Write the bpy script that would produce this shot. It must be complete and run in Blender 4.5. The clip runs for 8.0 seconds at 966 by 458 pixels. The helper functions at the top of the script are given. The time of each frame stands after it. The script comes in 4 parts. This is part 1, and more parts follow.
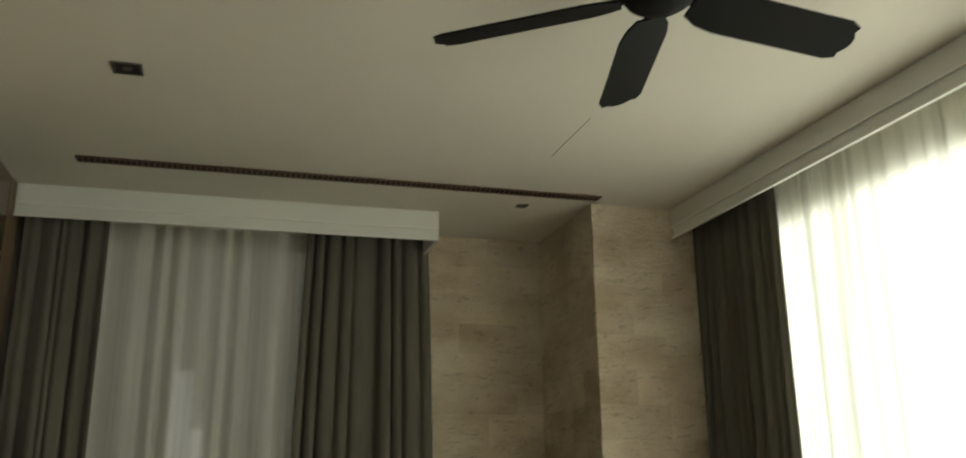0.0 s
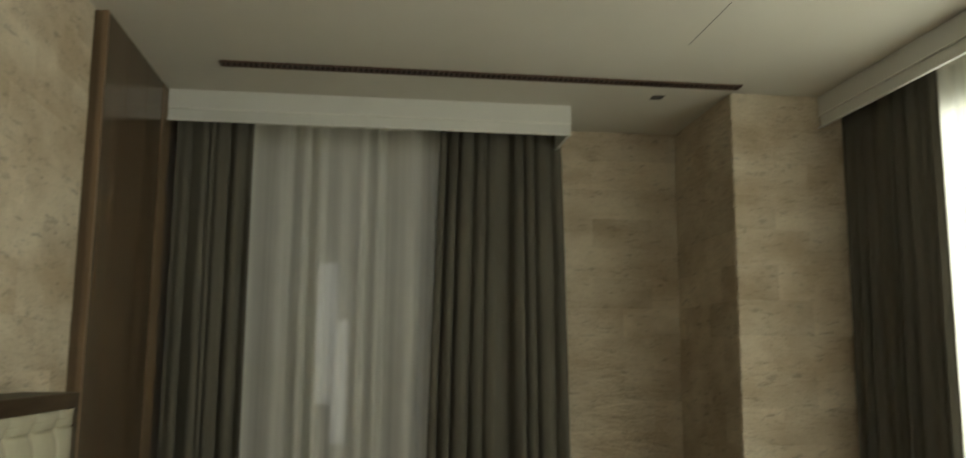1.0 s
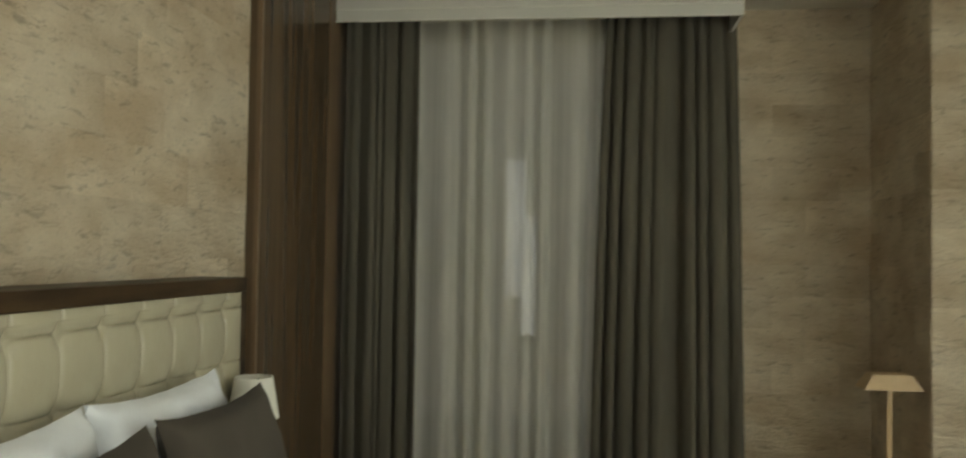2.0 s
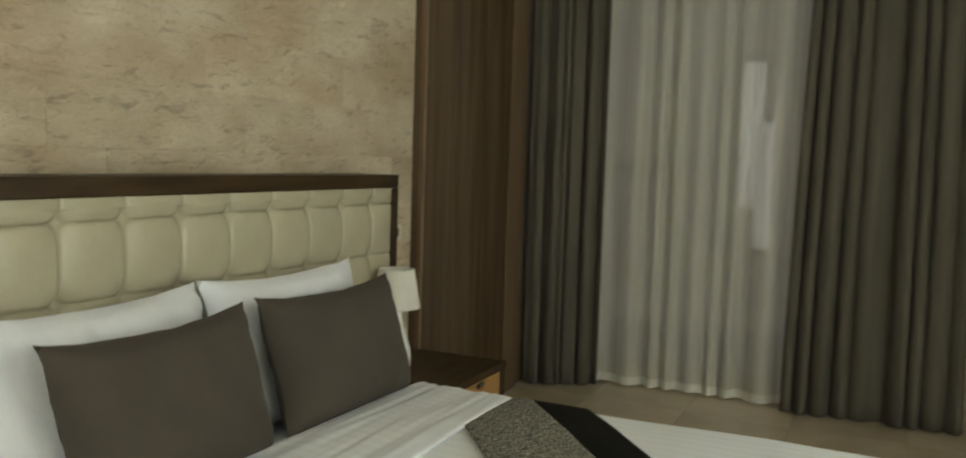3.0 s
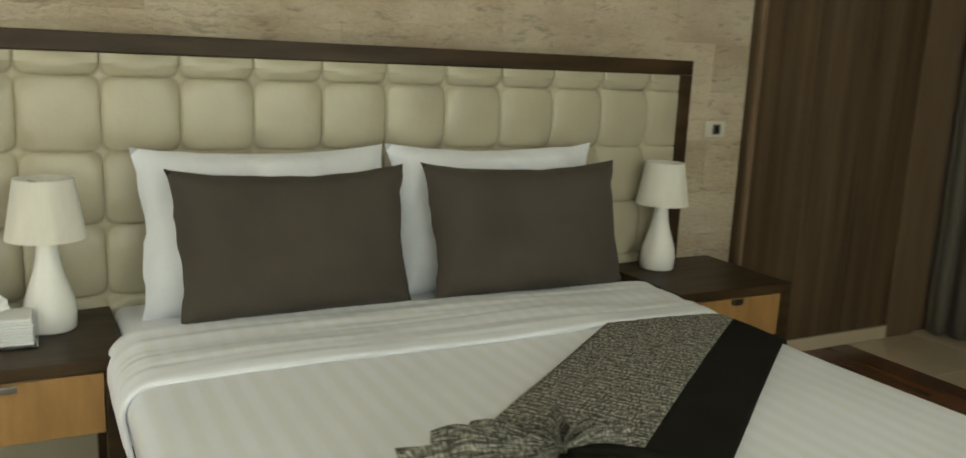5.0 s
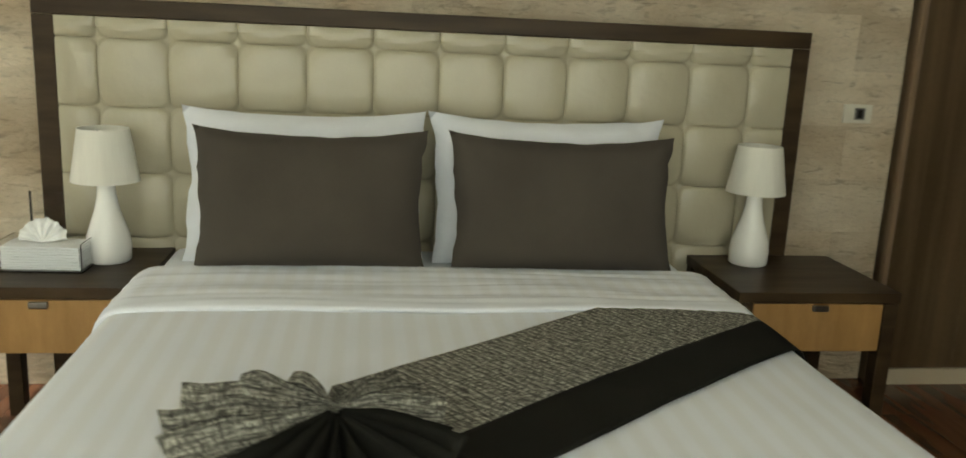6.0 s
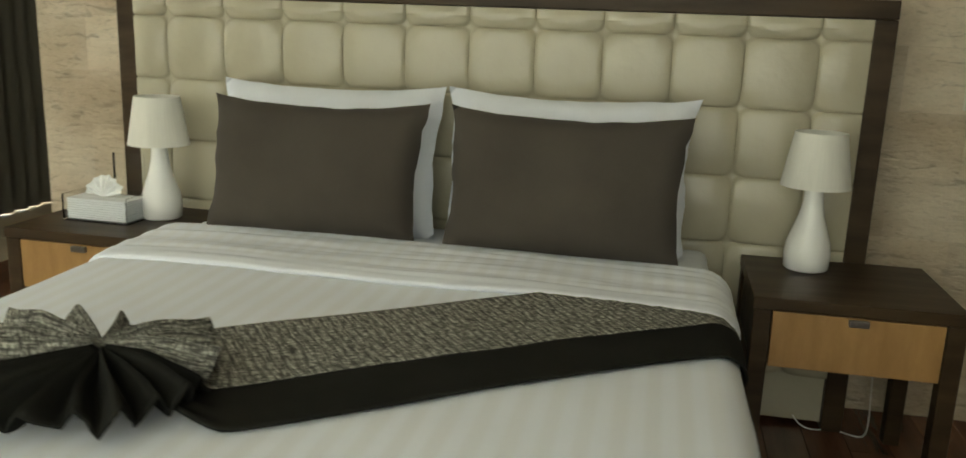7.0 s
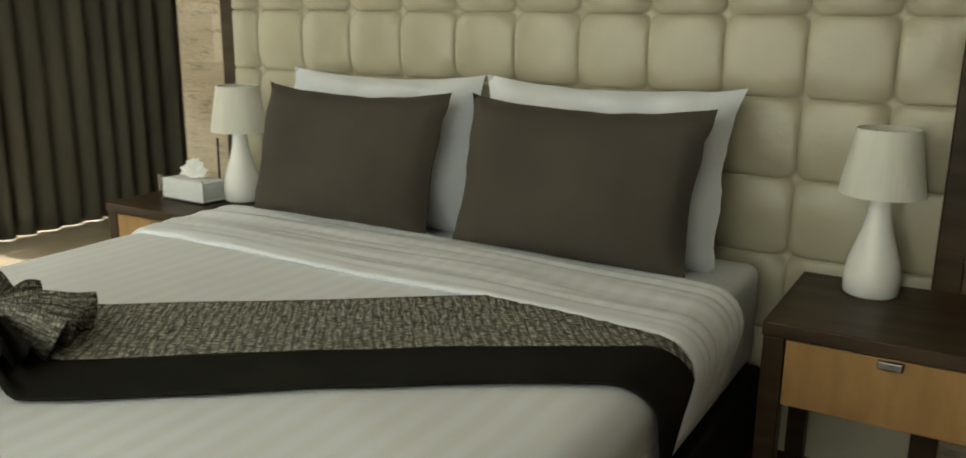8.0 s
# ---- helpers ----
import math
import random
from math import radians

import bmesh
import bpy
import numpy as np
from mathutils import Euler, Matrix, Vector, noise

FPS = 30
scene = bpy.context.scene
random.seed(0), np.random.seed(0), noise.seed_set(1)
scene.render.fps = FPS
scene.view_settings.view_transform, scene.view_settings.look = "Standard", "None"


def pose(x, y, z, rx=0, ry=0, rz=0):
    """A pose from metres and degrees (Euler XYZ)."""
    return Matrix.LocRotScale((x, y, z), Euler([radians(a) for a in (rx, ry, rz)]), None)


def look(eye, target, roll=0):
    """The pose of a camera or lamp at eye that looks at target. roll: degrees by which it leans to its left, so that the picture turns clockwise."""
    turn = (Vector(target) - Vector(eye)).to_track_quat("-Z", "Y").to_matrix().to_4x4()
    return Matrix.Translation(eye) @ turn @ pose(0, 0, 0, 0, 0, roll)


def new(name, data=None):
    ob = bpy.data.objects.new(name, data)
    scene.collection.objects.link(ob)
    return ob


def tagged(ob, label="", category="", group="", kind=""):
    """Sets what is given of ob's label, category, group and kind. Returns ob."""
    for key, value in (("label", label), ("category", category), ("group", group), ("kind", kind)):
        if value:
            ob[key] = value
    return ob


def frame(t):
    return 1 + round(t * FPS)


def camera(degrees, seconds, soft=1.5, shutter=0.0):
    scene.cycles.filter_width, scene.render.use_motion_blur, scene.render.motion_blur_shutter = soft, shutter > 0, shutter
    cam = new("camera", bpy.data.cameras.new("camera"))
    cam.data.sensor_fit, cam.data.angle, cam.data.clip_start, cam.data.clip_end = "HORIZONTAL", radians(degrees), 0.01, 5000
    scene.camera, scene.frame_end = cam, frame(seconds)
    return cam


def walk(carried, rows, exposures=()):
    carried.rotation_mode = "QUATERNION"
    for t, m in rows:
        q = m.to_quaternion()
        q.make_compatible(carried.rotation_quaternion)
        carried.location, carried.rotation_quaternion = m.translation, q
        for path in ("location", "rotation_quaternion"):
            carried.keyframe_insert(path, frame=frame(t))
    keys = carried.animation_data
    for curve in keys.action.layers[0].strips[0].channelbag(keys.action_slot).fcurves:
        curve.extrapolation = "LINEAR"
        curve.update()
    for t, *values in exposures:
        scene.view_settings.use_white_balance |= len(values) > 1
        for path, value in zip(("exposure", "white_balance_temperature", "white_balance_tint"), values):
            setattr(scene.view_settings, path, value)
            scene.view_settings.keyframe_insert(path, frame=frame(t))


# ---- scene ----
cam = camera(58.2, 8.0, soft=1.6, shutter=0.5)
PATH = [
    (0, (-2.01, -1.172, 1.489), (-0.158, -1.704, 2.028), -0.7),
    (0.5, (-1.993, -1.144, 1.483), (-0.086, -1.563, 1.917), -0.1),
    (1, (-1.991, -1.169, 1.504), (-0.029, -1.415, 1.805), 0.4),
    (1.5, (-1.978, -1.23, 1.48), (0.012, -1.276, 1.671), 0.7),
    (1.7, (-1.975, -1.318, 1.490), (0.018, -1.257, 1.627), 0.9),
    (2.8, (-1.818, -1.909, 1.449), (0.044, -1.186, 1.337), 1.2),
    (3, (-1.757, -1.991, 1.454), (0.056, -1.161, 1.295), 1.8),
    (3.5, (-1.608, -2.202, 1.409), (0.057, -1.119, 1.17), 1.3),
    (4, (-1.377, -2.437, 1.393), (0.065, -1.086, 1.08), 1.8),
    (4.5, (-1.123, -2.632, 1.373), (0.073, -1.068, 1.021), 2.1),
    (5.8, (-0.163, -2.959, 1.337), (0.244, -1.051, 0.898), 2.9),
    (6, (0.019, -2.988, 1.327), (0.286, -1.056, 0.885), 2.7),
    (6.5, (0.431, -2.973, 1.308), (0.391, -1.027, 0.849), 2.4),
    (7, (0.887, -2.882, 1.267), (0.504, -0.974, 0.807), 2.1),
    (7.5, (1.245, -2.713, 1.262), (0.564, -0.894, 0.786), 1.4),
    (8, (1.573, -2.471, 1.25), (0.584, -0.801, 0.768), 0.6),
]
walk(cam, [(t, look(eye, target, roll)) for t, eye, target, roll in PATH], [(0, -0.08), (1.2, 0.0), (2.6, 0.15), (8, 0.16)])

# ---- world, sun, window light ----
world = bpy.data.worlds.new("world")
scene.world = world
world.use_nodes = True
wn = world.node_tree.nodes
sky = wn.new("ShaderNodeTexSky")
sky.sky_type, sky.sun_disc = "NISHITA", False
sky.sun_elevation, sky.sun_rotation = radians(50), radians(263)
wn["Background"].inputs["Strength"].default_value = 0.15
world.node_tree.links.new(sky.outputs[0], wn["Background"].inputs["Color"])

sun = new("sun", bpy.data.lights.new("sun", "SUN"))
sun.data.energy, sun.data.angle, sun.data.color = 4.0, radians(0.5), (1, 0.93, 0.82)
sun.matrix_world = look((0, 0, 10), (0.993 * 0.64, 0.12 * 0.64, 10 - 0.766))


def window_light(name, eye, target, w, h, watts, color=(1, 1, 1)):
    la = bpy.data.lights.new(name, "AREA")
    la.shape, la.size, la.size_y, la.energy, la.color = "RECTANGLE", w, h, watts, color
    ob = new(name, la)
    ob.matrix_world = look(eye, target)
    return ob


window_light("sky_light_south", (-0.05, -4.19, 1.46), (-0.05, 0, 1.15), 4.72, 2.66, 166, (0.970, 1.0, 0.945))
window_light("sky_light_west", (-3.22, -1.55, 1.45), (0, -1.55, 1.0), 2.2, 2.6, 19, (0.95, 1.0, 0.98))


# ---- materials ----
def mat(name, c1, c2=None, scale=(5, 5, 5), rough=0.6, metal=0.0, bump=0.0, bump_scale=None, contrast=(0.35, 0.65), coords="Object",
        fine=0.0, fine_scale=120, sheen=0.0, rand=0.0, detail=6.0, rough2=None, spec=0.5, bump_dist=0.004):
    """A principled surface: two tones mixed by noise, a finer grain, relief."""
    m = bpy.data.materials.new(name)
    m.use_nodes = True
    nt = m.node_tree
    n, li = nt.nodes, nt.links
    b = n["Principled BSDF"]
    b.inputs["Metallic"].default_value = metal
    b.inputs["Roughness"].default_value = rough
    b.inputs["Specular IOR Level"].default_value = spec
    if sheen:
        b.inputs["Sheen Weight"].default_value = sheen
        b.inputs["Sheen Roughness"].default_value = 0.5
    c2 = c2 or tuple(x * 0.85 for x in c1)
    tc = n.new("ShaderNodeTexCoord")
    mp = n.new("ShaderNodeMapping")
    mp.inputs["Scale"].default_value = scale
    li.new(tc.outputs[coords], mp.inputs["Vector"])
    if rand:
        oi = n.new("ShaderNodeObjectInfo")
        mul = n.new("ShaderNodeMath")
        mul.operation, mul.inputs[1].default_value = "MULTIPLY", 37.0
        li.new(oi.outputs["Random"], mul.inputs[0])
        li.new(mul.outputs[0], mp.inputs["Location"])
    no = n.new("ShaderNodeTexNoise")
    no.inputs["Scale"].default_value, no.inputs["Detail"].default_value = 1.0, detail
    li.new(mp.outputs[0], no.inputs["Vector"])
    ra = n.new("ShaderNodeMapRange")
    ra.inputs["From Min"].default_value, ra.inputs["From Max"].default_value = contrast
    li.new(no.outputs["Fac"], ra.inputs["Value"])
    mix = n.new("ShaderNodeMix")
    mix.data_type = "RGBA"
    mix.inputs["A"].default_value, mix.inputs["B"].default_value = (*c1, 1), (*c2, 1)
    li.new(ra.outputs[0], mix.inputs["Factor"])
    col = mix.outputs["Result"]
    f = n.new("ShaderNodeTexNoise")
    f.inputs["Scale"].default_value, f.inputs["Detail"].default_value = fine_scale, 3
    li.new(tc.outputs[coords], f.inputs["Vector"])
    if fine or rand:
        hsv = n.new("ShaderNodeHueSaturation")
        v = n.new("ShaderNodeMapRange")
        v.inputs["To Min"].default_value, v.inputs["To Max"].default_value = 1 - fine, 1 + fine
        li.new(f.outputs["Fac"], v.inputs["Value"])
        val = v.outputs[0]
        if rand:
            vr = n.new("ShaderNodeMapRange")
            vr.inputs["To Min"].default_value, vr.inputs["To Max"].default_value = 1 - rand, 1 + rand
            li.new(oi.outputs["Random"], vr.inputs["Value"])
            mm = n.new("ShaderNodeMath")
            mm.operation = "MULTIPLY"
            li.new(val, mm.inputs[0])
            li.new(vr.outputs[0], mm.inputs[1])
            val = mm.outputs[0]
        li.new(val, hsv.inputs["Value"])
        li.new(col, hsv.inputs["Color"])
        col = hsv.outputs[0]
    li.new(col, b.inputs["Base Color"])
    if rough2 is not None:
        rr = n.new("ShaderNodeMapRange")
        rr.inputs["To Min"].default_value, rr.inputs["To Max"].default_value = rough, rough2
        li.new(no.outputs["Fac"], rr.inputs["Value"])
        li.new(rr.outputs[0], b.inputs["Roughness"])
    if bump:
        bu = n.new("ShaderNodeBump")
        bu.inputs["Strength"].default_value, bu.inputs["Distance"].default_value = bump, bump_dist
        if bump_scale:
            mb = n.new("ShaderNodeMapping")
            mb.inputs["Scale"].default_value = bump_scale
            li.new(tc.outputs[coords], mb.inputs["Vector"])
            if rand:
                li.new(mul.outputs[0], mb.inputs["Location"])
            nb = n.new("ShaderNodeTexNoise")
            nb.inputs["Scale"].default_value, nb.inputs["Detail"].default_value = 1.0, 8
            li.new(mb.outputs[0], nb.inputs["Vector"])
            li.new(nb.outputs["Fac"], bu.inputs["Height"])
        else:
            li.new(f.outputs["Fac"], bu.inputs["Height"])
        li.new(bu.outputs[0], b.inputs["Normal"])
    return m


PLASTER = mat("ceiling_paint", (0.66, 0.63, 0.54), (0.63, 0.60, 0.51), (1.2, 1.2, 1.2), 0.8, bump=0.08, fine=0.02)
PELMET = mat("pelmet_paint", (0.67, 0.665, 0.62), (0.64, 0.635, 0.59), (2, 2, 2), 0.55, fine=0.02)


def stone():
    """Split travertine: mottled beige, darker beds, torn horizontal rifts and pits, relief shadows painted in; each
    slab cut from another place.
    """
    m = bpy.data.materials.new("travertine")
    m.use_nodes = True
    n, li = m.node_tree.nodes, m.node_tree.links
    b = n["Principled BSDF"]
    b.inputs["Roughness"].default_value, b.inputs["Specular IOR Level"].default_value = 0.78, 0.3
    ge, oi = n.new("ShaderNodeNewGeometry"), n.new("ShaderNodeObjectInfo")
    off = n.new("ShaderNodeMath")
    off.operation, off.inputs[1].default_value = "MULTIPLY", 53.0
    li.new(oi.outputs["Random"], off.inputs[0])

    def cloud(scale, detail, rough=0.55, warp=0.0, own=False):
        mp, no = n.new("ShaderNodeMapping"), n.new("ShaderNodeTexNoise")
        mp.inputs["Scale"].default_value = scale
        mp.inputs["Rotation"].default_value = (0.0, radians(-15), 0.0)
        li.new(ge.outputs["Position"], mp.inputs["Vector"])
        if own:
            li.new(off.outputs[0], mp.inputs["Location"])
        no.inputs["Scale"].default_value, no.inputs["Detail"].default_value = 1.0, detail
        no.inputs["Roughness"].default_value, no.inputs["Distortion"].default_value = rough, warp
        li.new(mp.outputs[0], no.inputs["Vector"])
        return no.outputs["Fac"]

    def ramp(src, lo, hi, a=0.0, c=1.0):
        r = n.new("ShaderNodeMapRange")
        r.inputs["From Min"].default_value, r.inputs["From Max"].default_value = lo, hi
        r.inputs["To Min"].default_value, r.inputs["To Max"].default_value = a, c
        li.new(src, r.inputs["Value"])
        return r.outputs[0]

    def op(kind, p, q):
        o = n.new("ShaderNodeMath")
        o.operation = kind
        li.new(p, o.inputs[0])
        if isinstance(q, float):
            o.inputs[1].default_value = q
        else:
            li.new(q, o.inputs[1])
        return o.outputs[0]

    mott = cloud((2.6, 2.6, 4.2), 5, 0.55)
    beds = cloud((1.8, 1.8, 3.4), 3, 0.5, own=True)
    ridge = cloud((10.0, 10.0, 34.0), 7, 0.60, 0.45)
    torn = cloud((38.0, 38.0, 85.0), 4, 0.6, 0.2)
    rift = ramp(op("ABSOLUTE", op("SUBTRACT", cloud((4.5, 4.5, 15.0), 4, 0.55, 0.2), 0.5), 0.0), 0.0, 0.012)
    where = ramp(cloud((5.0, 5.0, 9.0), 3), 0.52, 0.60)
    keep = op("MAXIMUM", rift, op("SUBTRACT", op("MULTIPLY", where, -1.0), -1.0))
    grain = cloud((70.0, 70.0, 120.0), 3, 0.6)
    mix = n.new("ShaderNodeMix")
    mix.data_type = "RGBA"
    mix.inputs["A"].default_value, mix.inputs["B"].default_value = (0.70, 0.61, 0.465, 1), (0.50, 0.40, 0.275, 1)
    li.new(ramp(op("ADD", op("MULTIPLY", mott, 0.6), op("MULTIPLY", beds, 0.4)), 0.40, 0.62), mix.inputs["Factor"])
    # ridge and torn also darken the colour, painting the small shadows of the relief
    tone = op("MULTIPLY", ramp(keep, 0, 1, 0.78, 1.0), op("MULTIPLY", ramp(ridge, 0.33, 0.42, 0.70, 1.0), ramp(torn, 0.30, 0.42, 0.84, 1.0)))
    tone = op("MULTIPLY", tone, op("MULTIPLY", ramp(grain, 0.3, 0.7, 0.96, 1.04), ramp(oi.outputs["Random"], 0, 1, 0.90, 1.05)))
    hsv = n.new("ShaderNodeHueSaturation")
    li.new(mix.outputs["Result"], hsv.inputs["Color"])
    li.new(tone, hsv.inputs["Value"])
    li.new(hsv.outputs[0], b.inputs["Base Color"])
    height = op("ADD", op("MULTIPLY", keep, 0.22), op("ADD", op("MULTIPLY", ridge, 1.3), op("ADD", op("MULTIPLY", torn, 0.55), op("MULTIPLY", grain, 0.10))))
    bu = n.new("ShaderNodeBump")
    bu.inputs["Strength"].default_value, bu.inputs["Distance"].default_value = 0.85, 0.02
    li.new(height, bu.inputs["Height"])
    li.new(bu.outputs[0], b.inputs["Normal"])
    return m


STONE = stone()
STONE_BACK = mat("stone_bed", (0.36, 0.30, 0.21), None, (6, 6, 6), 0.9)
VENEER = mat("walnut_veneer", (0.120, 0.079, 0.042), (0.070, 0.045, 0.024), (14, 14, 0.7), 0.17, spec=0.3, bump=0.05, fine=0.1, fine_scale=60)
DARKWOOD = mat("stained_walnut", (0.058, 0.036, 0.017), (0.032, 0.019, 0.009), (3, 22, 22), 0.34, bump=0.08, fine=0.1, fine_scale=90, rough2=0.48, spec=0.2)
JAMB = mat("jamb_wood", (0.17, 0.115, 0.064), (0.13, 0.085, 0.046), (12, 12, 1.2), 0.5)
EDGEWOOD = mat("lipping_wood", (0.22, 0.145, 0.085), (0.17, 0.11, 0.062), (12, 12, 1.2), 0.45)
HONEY = mat("honey_veneer", (0.40, 0.225, 0.078), (0.315, 0.17, 0.054), (22, 22, 4), 0.42, bump=0.04, fine=0.06, fine_scale=80)
LEATHER = mat("cream_leather", (0.445, 0.412, 0.305), (0.412, 0.378, 0.278), (5, 5, 5), 0.22, bump=0.36, fine=0.03, fine_scale=160, bump_scale=(34, 34, 34), bump_dist=0.005)
COTTON = mat("white_cotton", (0.80, 0.835, 0.89), (0.76, 0.79, 0.845), (6, 6, 6), 0.85, bump=0.6, bump_scale=(9, 9, 9), sheen=0.05, fine=0.02, spec=0.2, bump_dist=0.012)
TAUPE = mat("taupe_cotton", (0.076, 0.0650, 0.0525), (0.066, 0.0560, 0.0455), (5, 5, 5), 0.9, bump=0.15, sheen=0.04, fine=0.12, fine_scale=380, spec=0.15)
BLACKCLOTH = mat("black_cloth", (0.0165, 0.0162, 0.0130), (0.012, 0.0118, 0.0095), (7, 7, 7), 0.85, bump=0.1, fine=0.15, fine_scale=300, spec=0.1)
DRAPE = mat("charcoal_curtain", (0.138, 0.127, 0.100), (0.108, 0.099, 0.078), (7, 7, 0.8), 0.92, bump=0.1, sheen=0.03, fine=0.14, fine_scale=260, spec=0.1)
MARBLE = mat("beige_marble", (0.60, 0.51, 0.375), (0.50, 0.42, 0.30), (2.4, 2.4, 2.4), 0.18, fine=0.06, rand=0.04, detail=9)
PLANK = mat("jatoba_plank", (0.155, 0.066, 0.032), (0.10, 0.041, 0.020), (18, 1.6, 10), 0.24, rand=0.18, fine=0.08)
SCREED = mat("screed", (0.16, 0.12, 0.09), None, (4, 4, 4), 0.9)
CERAMIC = mat("white_ceramic", (0.85, 0.85, 0.82), (0.82, 0.82, 0.79), (4, 4, 4), 0.16)
FANBLACK = mat("fan_black", (0.006, 0.006, 0.0055), (0.010, 0.009, 0.008), (3, 3, 3), 0.6, fine=0.1, spec=0.08)
STEEL = mat("brushed_steel", (0.24, 0.23, 0.21), (0.19, 0.18, 0.165), (60, 4, 60), 0.34, metal=1.0)
DARKMETAL = mat("dark_metal", (0.035, 0.030, 0.026), None, (8, 8, 8), 0.4, metal=0.6)
GRILLE = mat("bronze_grille", (0.085, 0.042, 0.022), (0.06, 0.03, 0.016), (8, 8, 8), 0.5)
VOID = mat("dark_void", (0.006, 0.005, 0.004), None, (3, 3, 3), 0.9)
SWITCH = mat("beige_switch_plastic", (0.76, 0.72, 0.60), None, (5, 5, 5), 0.4)
PLASTIC = mat("white_plastic", (0.78, 0.77, 0.72), (0.75, 0.74, 0.69), (5, 5, 5), 0.35)
# dark tone stands in for a shaded outside; the sun reaches this surface
OUTWALL = mat("outside_dim_render", (0.15, 0.14, 0.115), (0.11, 0.105, 0.085), (1.5, 1.5, 1.5), 0.9, bump=0.2)
OUTPALE = mat("outside_pale_render", (0.66, 0.66, 0.62), None, (1.5, 1.5, 1.5), 0.8)
LAWN = mat("lawn", (0.07, 0.11, 0.035), (0.045, 0.075, 0.02), (9, 9, 9), 0.95, bump=0.6, fine=0.3, fine_scale=30)
TISSUE = mat("tissue_paper", (0.84, 0.85, 0.84), (0.80, 0.81, 0.80), (20, 20, 20), 0.9)
BULBGLASS = mat("bulb_glass", (0.8, 0.8, 0.78), None, (5, 5, 5), 0.3)
TANLAMP = mat("tan_lamp_metal", (0.56, 0.40, 0.22), (0.48, 0.34, 0.18), (8, 8, 8), 0.4)


def cloth_stripe():
    """White sateen with tone-on-tone stripes: matt and glossy weave side by side."""
    m = mat("sateen_stripe", (0.85, 0.885, 0.945), (0.825, 0.86, 0.92), (5, 5, 5), 0.8, bump=0.25, bump_scale=(11, 11, 11), sheen=0.05, spec=0.25)
    nt = m.node_tree
    n, li = nt.nodes, nt.links
    b = n["Principled BSDF"]
    uv = n.new("ShaderNodeUVMap")
    sep = n.new("ShaderNodeSeparateXYZ")
    li.new(uv.outputs[0], sep.inputs[0])
    k = n.new("ShaderNodeMath")
    k.operation, k.inputs[1].default_value = "MULTIPLY", 2 * math.pi / STRIPE
    li.new(sep.outputs["X"], k.inputs[0])
    si = n.new("ShaderNodeMath")
    si.operation = "SINE"
    li.new(k.outputs[0], si.inputs[0])
    st = n.new("ShaderNodeMapRange")
    st.inputs["From Min"].default_value, st.inputs["From Max"].default_value = -0.6, 0.6
    li.new(si.outputs[0], st.inputs["Value"])
    mix = n.new("ShaderNodeMix")
    mix.data_type = "RGBA"
    old = b.inputs["Base Color"].links[0].from_socket
    li.new(st.outputs[0], mix.inputs["Factor"])
    li.new(old, mix.inputs["A"])
    mix.inputs["B"].default_value = (0.805, 0.832, 0.872, 1)
    li.new(mix.outputs["Result"], b.inputs["Base Color"])
    r = n.new("ShaderNodeMapRange")
    r.inputs["To Min"].default_value, r.inputs["To Max"].default_value = 0.85, 0.6
    li.new(st.outputs[0], r.inputs["Value"])
    li.new(r.outputs[0], b.inputs["Roughness"])
    return m


STRIPE = 0.056
SATEEN = cloth_stripe()


